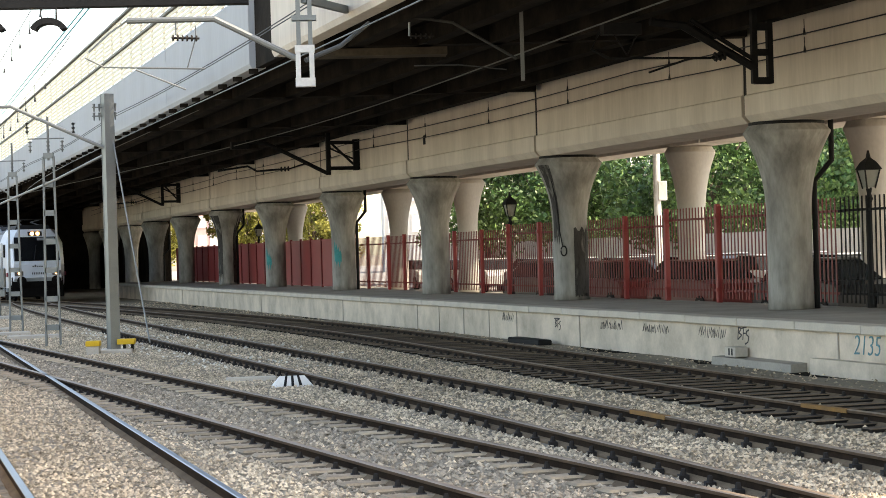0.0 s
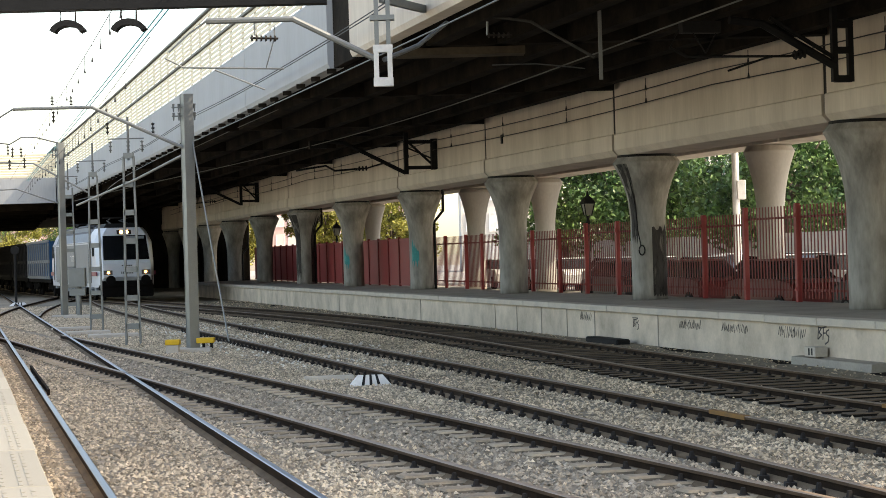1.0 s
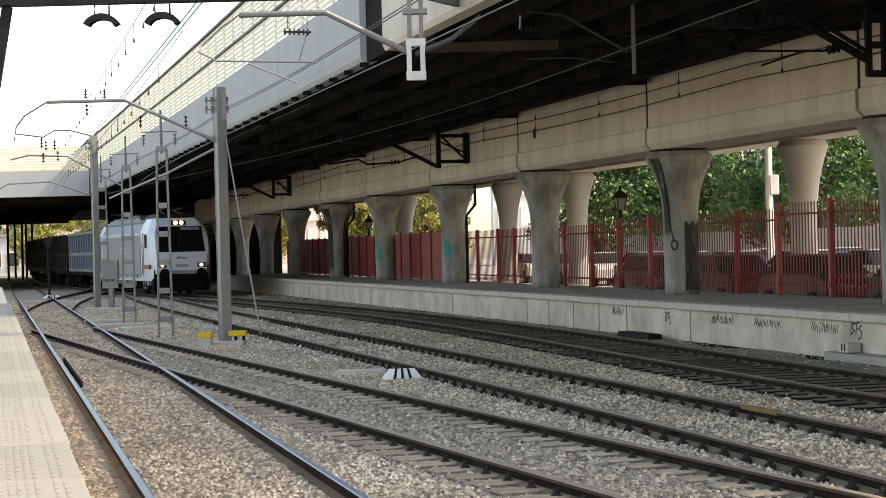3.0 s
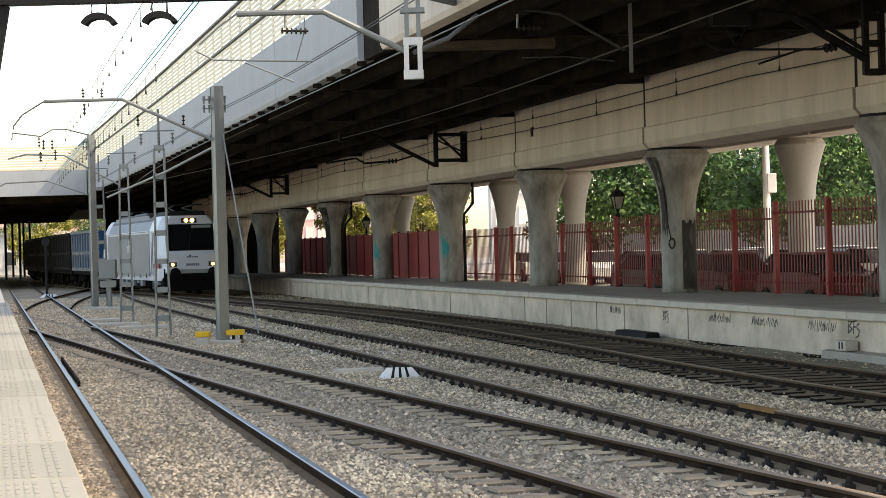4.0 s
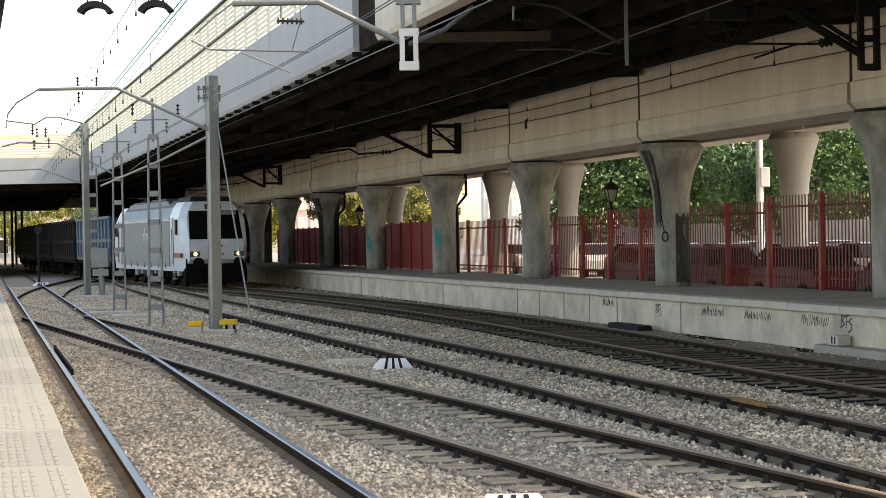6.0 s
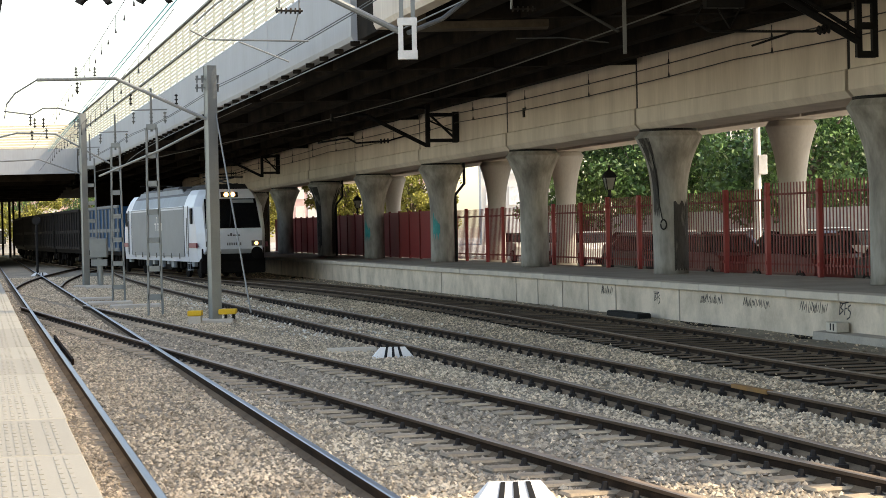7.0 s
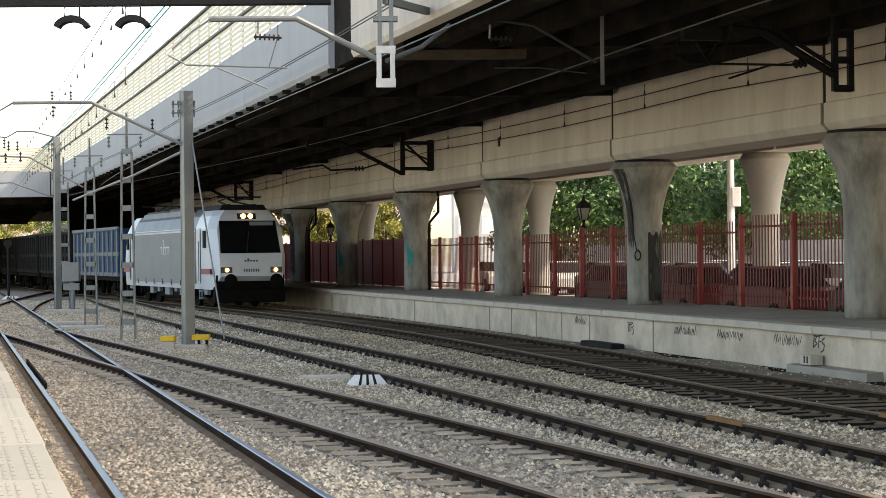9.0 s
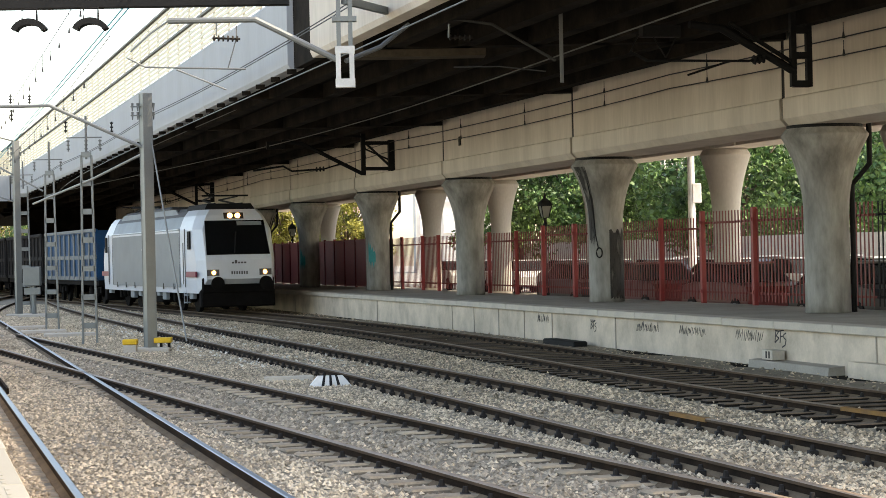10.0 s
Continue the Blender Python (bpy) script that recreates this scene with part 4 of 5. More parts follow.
tagged(link("bright_band_wall", bm, M_RENDER), "low pale wall added as a stand-in for bright things along the street", "wall", kind="structure")


def tree(m, label, h, spread, material, seed, clumps=78, leaves=170):
    rng = random.Random(seed)
    t = thing("tree", label, "tree", m, "street trees")
    b = bmesh.new()
    tips = []
    tube(b, (0, 0, 0), (0.1, 0, h * 0.35), 0.22, 0.16, n=8)
    for k in range(7):
        a = k * 0.9 + rng.random()
        q = (0.1 + spread * 0.55 * math.cos(a), spread * 0.55 * math.sin(a), h * rng.uniform(0.5, 0.85))
        tube(b, (0.1, 0, h * rng.uniform(0.25, 0.4)), q, 0.1, 0.03, n=6)
        tips.append(q)
    part("trunk", b, M_BARK, t)
    verts, faces = [], []
    for c in range(clumps):
        a, rr, zz = rng.uniform(0, 6.28), math.sqrt(rng.random()), rng.random()
        w = spread * (1.05 - 0.75 * abs(zz - 0.4) ** 1.5) * rr
        cx, cy, cz = w * math.cos(a), w * math.sin(a), h * (0.22 + 0.78 * zz)
        cr = rng.uniform(0.5, 1.05) * spread * 0.3
        for _ in range(leaves):
            d = Vector((rng.gauss(0, 1), rng.gauss(0, 1), rng.gauss(0, 0.7))).normalized() * cr * rng.random() ** 0.4
            p = Vector((cx, cy, cz)) + d
            u = Vector((rng.gauss(0, 1), rng.gauss(0, 1), rng.gauss(0, 1))).normalized()
            v = u.cross(Vector((rng.gauss(0, 1), rng.gauss(0, 1), rng.gauss(0, 1)))).normalized()
            s = rng.uniform(0.09, 0.18)
            k = len(verts)
            verts += [p - u * s, p + v * s * 0.6, p + u * s, p - v * s * 0.6]
            faces.append((k, k + 1, k + 2, k + 3))
    me = bpy.data.meshes.new("crown")
    me.from_pydata([tuple(v) for v in verts], [], faces)
    me.materials.append(material)
    cr = new("crown", me)
    cr.parent = t
    return t


T1 = tree(pose(17, 92, 0.1), "broad green leafy street tree", 9.5, 4.2, M_LEAF, 1)
T2 = tree(pose(23, 98, 0.1, 0, 0, 40), "tall green leafy street tree", 11, 4.6, M_LEAF, 2, 84)
T3 = tree(pose(-7, 176, 0.1), "street tree with yellowing autumn leaves", 9, 3.6, M_LEAFY, 3)
for src, x, y, r in ((T1, 11.5, 104, 80), (T2, 15.5, 108, 200), (T1, 20.5, 112, 150), (T2, 28, 90, 10), (T1, 29, 104, 300), (T2, 9.0, 118, 60), (T1, 24, 84, 220),
                     (T3, -1.5, 168, 90), (T3, -16, 185, 30), (T1, -33, 244, 10), (T2, -41, 250, 100), (T3, -47, 240, 160), (T1, -26, 242, 200), (T3, -44, 262, 200), (T2, -62, 258, 20), (T1, -53, 256, 70), (T3, 17.0, 150, 10)):
    copy_thing(src, pose(x, y, 0.1 if x > -18 else -0.2, 0, 0, r))


def car(m, paint, label, seed=0):
    c = thing("car", label, "car", m, "parked cars")
    b = bmesh.new()
    prof = [(-2.1, 0.35), (-2.15, 0.75), (-1.95, 0.92), (-1.0, 1.0), (1.25, 1.0), (2.0, 0.9), (2.1, 0.7), (2.08, 0.35)]
    sweep(b, [[(-0.86, y, z) for y, z in prof], [(-0.89, y, z * 0.98) for y, z in prof], [(0.89, y, z * 0.98) for y, z in prof], [(0.86, y, z) for y, z in prof]])
    bmesh.ops.recalc_face_normals(b, faces=b.faces[:])
    part("body", b, paint, c, smooth=False)
    b = bmesh.new()
    cab = [(-1.0, 0.98), (-0.25, 1.42), (0.9, 1.46), (1.7, 1.2), (1.85, 0.95)]
    sweep(b, [[(-0.8, y, z) for y, z in cab[:1] + cab[4:]] + [(-0.66, y, z) for y, z in cab[3:0:-1]], [(0.8, y, z) for y, z in cab[:1] + cab[4:]] + [(0.66, y, z) for y, z in cab[3:0:-1]]])
    bmesh.ops.recalc_face_normals(b, faces=b.faces[:])
    part("cabin", b, M_GLAZE, c)
    b = bmesh.new()
    box(b, -0.64, 0.64, -0.3, 1.3, 1.43, 1.475, bevel=0.015)
    part("roof", b, paint, c)
    for s in (-1, 1):
        for y in (-1.35, 1.35):
            b = bmesh.new()
            tube(b, (s * 0.7, y, 0.31), (s * 0.9, y, 0.31), 0.31, n=18)
            w = part("wheel", b, M_DARKPAINT, c)
            b = bmesh.new()
            tube(b, (s * 0.9, y, 0.31), (s * 0.915, y, 0.31), 0.2, n=14)
            part("rim", b, M_GALV, w)
    for s in (-1, 1):
        b = bmesh.new()
        box(b, s * 0.62 - 0.16, s * 0.62 + 0.16, 2.03, 2.12, 0.62, 0.76, bevel=0.02)
        part("tail_lamp", b, M_RED, c)
    return c


def paint(name, col):
    return mat(name, col, 0.3, 0.1, var=0.04, scale=1, fine=20, bump=0, spec=0.6)


CARS = [car(ROW.placed(61.0, 3.3, 0.1), paint("dark car paint", (0.035, 0.037, 0.04)), "dark grey parked car behind the fence"),
        car(ROW.placed(55.5, 3.4, 0.1), paint("red car paint", (0.12, 0.02, 0.02)), "dark red parked car behind the fence"),
        car(ROW.placed(66.5, 10.5, 0.1), paint("white car paint", (0.74, 0.74, 0.73)), "white parked car in the sun beyond the pillars"),
        car(ROW.placed(72.0, 10.3, 0.1), paint("silver car paint", (0.4, 0.42, 0.44)), "silver parked car in the sun beyond the pillars")]
for k, (y, off) in enumerate(((43.6, 3.5), (49.2, 3.2), (37.0, 3.3))):
    copy_thing(CARS[k % 2], ROW.placed(y, off, 0.1))
for k, (y, off) in enumerate(((56.0, 10.8), (61.0, 10.6), (77.5, 10.4), (83.0, 10.6), (88.5, 10.3), (94.0, 10.5), (100.0, 10.4), (50.0, 10.5), (69.0, 16.0), (76.0, 16.2), (84.0, 16.1))):
    copy_thing(CARS[2 + k % 2], ROW.placed(y, off, 0.1))


def house(name, label, x0, x1, y0, y1, h, wall, rows, cols, glass, z0=-0.2):
    t = thing(name, label, "building", pose(0, 0, 0), kind="")
    b = bmesh.new()
    box(b, x0, x1, y0, y1, z0, h)
    part("wall", b, wall, t)
    b = bmesh.new()
    box(b, x0 - 0.3, x1 + 0.3, y0 - 0.3, y1 + 0.3, h, h + 0.35)
    part("roof", b, M_STREET, t)
    wb = boxbm(-0.6, 0.6, -0.05, 0.05, -0.8, 0.8)
    wm = bpy.data.meshes.new("window")
    wb.to_mesh(wm)
    wb.free()
    wm.materials.append(glass)
    fb_ = bmesh.new()
    for x_a, x_b, y_a, z_a, z_b in ((-0.7, -0.6, -0.08, -0.9, 0.9), (0.6, 0.7, -0.08, -0.9, 0.9), (-0.6, 0.6, -0.08, 0.8, 0.9), (-0.75, 0.75, -0.14, -0.92, -0.8)):
        box(fb_, x_a, x_b, y_a, 0.03, z_a, z_b)
    fm = bpy.data.meshes.new("window_frame")
    fb_.to_mesh(fm)
    fb_.free()
    fm.materials.append(M_WHITE)
    for r in range(rows):
        for c in range(cols):
            w = share("window", wm, t, pose(x0 + (c + 0.5) * (x1 - x0) / cols, y0 - 0.01, 1.8 + r * 3.0))
            share("window_frame", fm, w, Matrix())
    return t


# Brick buildings' pale panes put sun and haze on the glass into colour.
house("apartment_building", "pink brick apartment building with windows coloured pale for haze", -24, 4.0, 330, 342, 30, M_BRICK, 10, 14, M_RENDER)
house("apartment_building", "pale rendered apartment building in full sun", 5.0, 14.0, 196, 206, 20, M_RENDER, 6, 4, M_WHITE)
house("apartment_building", "pale rendered apartment building in full sun", 20.0, 60.0, 150, 162, 14, M_RENDER, 4, 14, M_GLAZE)
house("station_building", "low white station building beyond the far viaduct", -68, -48.6, 246, 256, 4.6, M_WHITE, 1, 9, M_GLAZE)
house("apartment_building", "pink brick apartment building with windows coloured pale for haze", -90, -33, 290, 302, 14, M_BRICK, 4, 18, M_RENDER)


# ---- overhead line: masts, arms and wires ----
def steel_mast(name, label, x, y, top_z):
    m = thing(name, label, "catenary mast", pose(x, y, 0))
    b = bmesh.new()
    box(b, -0.115, 0.115, -0.125, -0.105, -0.25, top_z)
    box(b, -0.115, 0.115, 0.105, 0.125, -0.25, top_z)
    box(b, -0.105, -0.085, -0.105, 0.105, -0.25, top_z)
    part("column", b, M_GALV, m).matrix_basis = pose(0, 0, 0, 0, 0, 28)
    b = bmesh.new()
    box(b, -0.45, 0.45, -0.4, 0.4, -0.3, -0.05, bevel=0.03)
    part("footing", b, M_COPING, m)
    b = bmesh.new()
    for z in (top_z - 0.3, top_z - 0.5):
        bar(b, (-0.34, 0, z), (0.2, 0, z), 0.035, 0.03)
        for q in (-0.3, -0.18, 0.18):
            tube(b, (q, 0, z + 0.08), (q, 0, z - 0.1), 0.03, 0.015, n=8)
    part("bracket", b, M_GALVD, m)
    return m


def insulator(b, a, c, r=0.05, n=4):
    a, c = Vector(a), Vector(c)
    for i in range(n):
        p = a.lerp(c, (i + 0.2) / n)
        tube(b, p, a.lerp(c, (i + 0.55) / n), r, r * 0.8, n=8)
    tube(b, a, c, r * 0.35, n=6)


def arm_part(owner, pts, r, material, label="", name="arm", n=8):
    b = bmesh.new()
    o = owner.matrix_basis.translation
    chain(b, [Vector(p) - o for p in pts], r, n)
    return part(name, b, material, owner, label)


BX, BY = -5.02, 46.6
mast = steel_mast("catenary_mast", "grey galvanised steel mast with a side arm over the tracks", BX, BY, 5.75)
arm_part(mast, [(-5.06, 46.60, 4.50), (-7.19, 46.60, 5.51), (-8.98, 46.60, 5.51)], 0.042, M_GALV, "cranked tubular arm")
arm_part(mast, [(-8.98, 46.60, 5.51), (-9.49, 46.60, 5.21), (-9.69, 46.60, 4.96), (-9.74, 46.60, 4.64)], 0.02, M_GALVD, name="stay")
arm_part(mast, [(-4.93, 46.60, 4.84), (-4.06, 45.00, 0.14)], 0.02, M_GALV, "thin guy rod to the ground", "guy")
arm_part(mast, [(-5.07, 46.60, 4.39), (-6.67, 50.00, 3.97), (-9.76, 60.00, 3.66)], 0.03, M_GALV, name="brace")
for p, dz in (((-8.08, 46.60, 5.57), 0.22), ((-7.65, 46.60, 5.56), 0.22), ((-8.06, 46.60, 5.44), -0.28), ((-6.84, 46.60, 5.15), -0.28), ((-5.80, 46.60, 5.12), -0.28)):
    b = bmesh.new()
    q = Vector(p) - Vector((BX, BY, 0))
    insulator(b, q, q + Vector((0, 0, dz)), 0.042, 3)
    part("insulator", b, M_DARKPAINT, mast)
# point machine boxes at the mast foot
for x0, y0, w in ((-5.41, 46.0, 0.32), (-4.73, 46.6, 0.4)):
    t = thing("trackside_box", "yellow-topped trackside box beside the mast foot", "trackside box", pose(x0, y0, 0), "yellow boxes")
    part("lid", boxbm(-w / 2, w / 2, -0.18, 0.18, 0.05, 0.17, bevel=0.015), M_YELLOW, t)
    b = bmesh.new()
    if w < 0.35:
        box(b, -w / 2 + 0.02, w / 2 - 0.02, -0.16, 0.16, -0.25, 0.05, bevel=0.01)
    else:
        for s in (-0.05, 0.13):
            box(b, s - 0.03, s + 0.03, -0.04, 0.04, -0.25, 0.05)
    part("base", b, M_COPING if w < 0.35 else M_BLACKSTEEL, t)


def lattice_mast(x, y, top_z, w0=0.36, w1=0.25):
    t = thing("lattice_mast", "slim grey ladder-like steel mast", "catenary mast", pose(x, y, 0), "ladder masts")
    for s in (-1, 1):
        b = bmesh.new()
        bar(b, (s * w0 / 2, 0, -0.25), (s * w1 / 2, 0, top_z), 0.05, 0.1, up=(0, 1, 0))
        part("leg", b, M_GALV, t)
    z, k = 0.25, 0
    while z < top_z:
        f = (z + 0.25) / (top_z + 0.25)
        w = w0 + (w1 - w0) * f
        part("batten", boxbm(-w / 2, w / 2, -0.05, 0.05, z, z + 0.14), M_GALV, t)
        z += 0.72
    b = bmesh.new()
    for q in (-0.45, 0.0, 0.35):
        insulator(b, (q, 0, top_z - 0.1 + 0.5), (q, 0, top_z - 0.4 + 0.5), 0.045, 3)
    bar(b, (-0.5, 0, top_z + 0.45), (0.4, 0, top_z + 0.45), 0.03, 0.03)
    tube(b, (0, 0, top_z - 0.1), (0, 0, top_z + 1.0), 0.03, n=6)
    part("crossbar", b, M_GALVD, t)
    return t


lattice_mast(-7.06, 51.6, 4.62)
lattice_mast(-9.58, 62.0, 4.6, 0.38)
lattice_mast(-13.68, 82.0, 5.0, 0.44, 0.34)
far_mast = steel_mast("catenary_mast", "grey steel mast with cranked arms under the sky", -13.61, 80.0, 6.70)
arm_part(far_mast, [(-13.49, 80.00, 6.64), (-14.53, 80.00, 6.93), (-15.13, 80.00, 6.94), (-15.58, 80.00, 6.69), (-16.68, 80.00, 6.85)], 0.03, M_GALVD)
arm_part(far_mast, [(-12.58, 80.00, 4.72), (-14.66, 80.00, 5.91), (-16.17, 80.00, 5.99), (-16.89, 80.00, 5.83)], 0.035, M_GALV)
arm_part(far_mast, [(-13.55, 80.00, 4.26), (-15.35, 80.00, 4.93), (-17.02, 80.00, 4.88), (-17.36, 80.00, 4.69)], 0.03, M_GALV)
for px in ((-15.65, 80.00, 6.27), (-15.48, 80.00, 6.17), (-15.14, 80.00, 6.17), (-15.60, 80.00, 5.69), (-15.02, 80.00, 5.74)):
    q = Vector(px) - far_mast.matrix_basis.translation
    b = bmesh.new()
    insulator(b, q, q + Vector((0, 0, 0.4)), 0.065, 3)
    part("insulator", b, M_DARKPAINT, far_mast)

t = thing("relay_cabinet", "grey steel cabinet on a post beside the track", "cabinet", pose(-12.75, 78.0, 0))
part("box", boxbm(-0.32, 0.32, -0.2, 0.2, 1.05, 1.78, bevel=0.02), M_GALV, t)
b = bmesh.new()
tube(b, (0.05, 0, -0.3), (0.05, 0, 1.05), 0.09, n=10)
box(b, -0.3, 0.3, -0.12, 0.12, 0.72, 0.98)
part("post", b, M_GALV, t)
part("foot", boxbm(-0.5, 0.6, -0.35, 0.35, -0.3, -0.02, bevel=0.03), M_COPING, t)
for x0, y0, w in ((-9.54, 60.0, 1.3), (-10.70, 64.0, 1.2), (-8.35, 57.0, 1.4)):
    t = thing("cable_duct", "pale concrete cable trough lid in the ballast", "cable trough", pose(x0, y0, 0, 0, 0, 12))
    part("lid", boxbm(-w / 2, w / 2, -0.3, 0.3, -0.25, -0.04, bevel=0.02), M_COPING, t)
t = thing("concrete_bar", "pale broken concrete bar lying in the ballast", "concrete bar", pose(-1.43, 34.5, -0.13, 0, 0, 8))
part("bar", boxbm(-0.42, 0.42, -0.06, 0.06, -0.06, 0.06, bevel=0.015), M_COPING, t)
t = thing("ground_signal", "dark dwarf signal on a post between the tracks", "signal", pose(-21.30, 110.0, 0))
b = bmesh.new()
tube(b, (0, 0, -0.3), (0, 0, 2.6), 0.07, n=8)
part("post", b, M_BLACKSTEEL, t)
b = bmesh.new()
tube(b, (0, -0.1, 2.75), (0, 0.1, 2.75), 0.22, n=18)
part("head", b, M_BLACKSTEEL, t)


def wedge(x, y, rz, s=1.0):
    """A white hip-roofed clearance marker with black bars."""
    t = thing("clearance_marker", "white painted concrete marker with black bars between tracks", "track marker", pose(x, y, -0.2, 0, 0, rz), "clearance markers")
    b = bmesh.new()
    lo, hi = [(-0.34, -0.16), (0.34, -0.16), (0.34, 0.16), (-0.34, 0.16)], [(-0.2, -0.04), (0.2, -0.04), (0.2, 0.04), (-0.2, 0.04)]
    sweep(b, [[(u * s, v * s, 0) for u, v in lo], [(u * s, v * s, 0.05) for u, v in lo], [(u * s, v * s, 0.22) for u, v in hi]])
    part("block", b, M_WHITE, t)
    for k in (-0.13, 0.0, 0.13):
        b = bmesh.new()
        q = [(k - 0.024, -0.163, 0.06), (k + 0.024, -0.163, 0.06), (k * 0.72 + 0.018, -0.046, 0.222), (k * 0.72 - 0.018, -0.046, 0.222)]
        sweep(b, [[(u * s, v * s + 0.006, w) for u, v, w in q], [(u * s, v * s - 0.004, w + 0.004) for u, v, w in q]])
        part("bar", b, M_DARKPAINT, t)
    return t


wedge(-0.70, 32.8, 5)
wedge(0.54, 15.2, 4)
wedge(-20.20, 105, 0, 1.4)

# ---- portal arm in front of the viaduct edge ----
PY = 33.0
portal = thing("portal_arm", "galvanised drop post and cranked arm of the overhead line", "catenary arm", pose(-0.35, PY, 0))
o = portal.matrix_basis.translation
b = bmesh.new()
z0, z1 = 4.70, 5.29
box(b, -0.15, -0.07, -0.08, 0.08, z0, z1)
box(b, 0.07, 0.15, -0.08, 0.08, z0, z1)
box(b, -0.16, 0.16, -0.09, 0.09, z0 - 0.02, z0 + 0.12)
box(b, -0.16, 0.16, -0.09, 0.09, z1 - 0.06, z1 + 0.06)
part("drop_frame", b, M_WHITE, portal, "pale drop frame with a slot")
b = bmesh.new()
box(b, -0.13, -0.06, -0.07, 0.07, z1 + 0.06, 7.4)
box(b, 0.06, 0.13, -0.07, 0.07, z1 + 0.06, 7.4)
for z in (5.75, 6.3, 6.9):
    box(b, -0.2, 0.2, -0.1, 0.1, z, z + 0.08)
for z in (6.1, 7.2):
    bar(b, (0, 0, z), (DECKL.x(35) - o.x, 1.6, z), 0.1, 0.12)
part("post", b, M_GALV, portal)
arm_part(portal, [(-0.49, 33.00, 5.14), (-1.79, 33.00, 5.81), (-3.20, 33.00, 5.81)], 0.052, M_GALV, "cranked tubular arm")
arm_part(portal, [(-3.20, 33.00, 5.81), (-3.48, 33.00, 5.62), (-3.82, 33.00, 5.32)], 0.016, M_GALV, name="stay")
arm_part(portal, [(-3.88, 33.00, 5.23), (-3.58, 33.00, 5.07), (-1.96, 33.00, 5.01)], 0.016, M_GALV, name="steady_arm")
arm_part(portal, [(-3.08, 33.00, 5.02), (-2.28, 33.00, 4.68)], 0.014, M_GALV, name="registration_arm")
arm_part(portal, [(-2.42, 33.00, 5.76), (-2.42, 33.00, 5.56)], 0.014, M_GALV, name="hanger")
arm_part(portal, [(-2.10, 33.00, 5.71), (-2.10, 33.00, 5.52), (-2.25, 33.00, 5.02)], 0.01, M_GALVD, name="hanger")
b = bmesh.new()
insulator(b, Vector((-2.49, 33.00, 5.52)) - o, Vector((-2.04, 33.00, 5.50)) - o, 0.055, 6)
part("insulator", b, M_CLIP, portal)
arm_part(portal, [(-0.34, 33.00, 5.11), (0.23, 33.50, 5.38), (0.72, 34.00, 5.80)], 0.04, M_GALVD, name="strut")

# ---- dark gantry beam over the near platform ----
gantry = thing("gantry", "dark steel gantry beam over the near track", "gantry", pose(-9.6, 33.4, PZ))
b = bmesh.new()
gz = 6.09 - PZ
box(b, -0.3, -1.25 + 9.6, -0.15, 0.15, gz, gz + 0.5)
part("beam", b, M_BLACKSTEEL, gantry)
b = bmesh.new()
tube(b, (0, 0, 0), (0, 0, gz), 0.12, n=10)
part("post", b, M_BLACKSTEEL, gantry)
b = bmesh.new()
bar(b, Vector((-7.04, 33.40, 6.08)) - gantry.matrix_basis.translation, Vector((-7.52, 33.40, 3.42)) - gantry.matrix_basis.translation, 0.16, 0.12, up=(0, 1, 0))
part("leg", b, M_BLACKSTEEL, gantry)
for p in ((-5.46, 33.20, 6.06), (-4.47, 33.20, 6.06)):
    t = thing("spot_lamp", "black curved lamp shade hanging under the gantry", "lamp", pose(*p), "gantry lamps")
    b = bmesh.new()
    n = 10
    rows = []
    for i in range(n + 1):
        a = math.pi * (0.12 + 0.76 * i / n)
        ro, ri = 0.31, 0.21 + 0.03 * math.sin(a)
        rows.append([(ro * math.cos(a) * 1.0, y, ro * math.sin(a) * 0.85 - 0.42) for y in (-0.14, 0.14)] + [(ri * math.cos(a), y, ri * math.sin(a) * 0.7 - 0.42) for y in (0.14, -0.14)])
    sweep(b, rows)
    part("shade", b, M_BLACKSTEEL, t)
    b = bmesh.new()
    chain(b, [(-0.12, 0, -0.2), (-0.12, 0, 0.0), (0.12, 0, 0.0), (0.12, 0, -0.2)], 0.02, 6)
    part("bracket", b, M_BLACKSTEEL, t)


# ---- wires ----
def wire(name, label, pts, r, material, droppers=None):
    t = thing(name, label, "overhead wire")
    b = bmesh.new()
    chain(b, pts, r, 5)
    part("strand", b, material, t)
    if droppers:
        b = bmesh.new()
        for p, q in droppers:
            tube(b, p, q, 0.008, n=5)
            tube(b, q, Vector(q) + Vector((0, 0, 0.12)), 0.03, 0.012, n=6)
        part("dropper", b, material, t)["kind"] = "stuff"
    return t


def along(line, off, z, y0, y1, step=4.0, sag=0.0, span=40.0):
    n = max(1, int((y1 - y0) / step))
    out = []
    for i in range(n + 1):
        y = y0 + (y1 - y0) * i / n
        f = ((y - y0) % span) / span
        out.append(line.at(y, off, z - sag * 4 * f * (1 - f)))
    return out


wire("contact_wire", "pale teal contact wire over the near track", along(TRACK_A, 2.36, 7.3, 24, 130), 0.018, M_COPPER)
wire("contact_wire", "pale teal contact wire over the near track", along(TRACK_A, 2.48, 7.3, 24, 130), 0.018, M_COPPER)
ms = along(TRACK_A, 1.4, 7.55, 24, 150, 3.0, 0.1, 60)
wire("carrier_wire", "thin dark carrier wire with droppers", ms, 0.009, M_WIRE, [(p, p - Vector((0, 0, 0.45))) for p in ms[3:24]])
ms = along(TRACK_A, 1.8, 6.4, 40, 150, 3.0, 0.3, 60)
wire("carrier_wire", "thin dark carrier wire with droppers", ms, 0.009, M_WIRE, [(p, p - Vector((0, 0, 0.4))) for p in ms[2:24]])
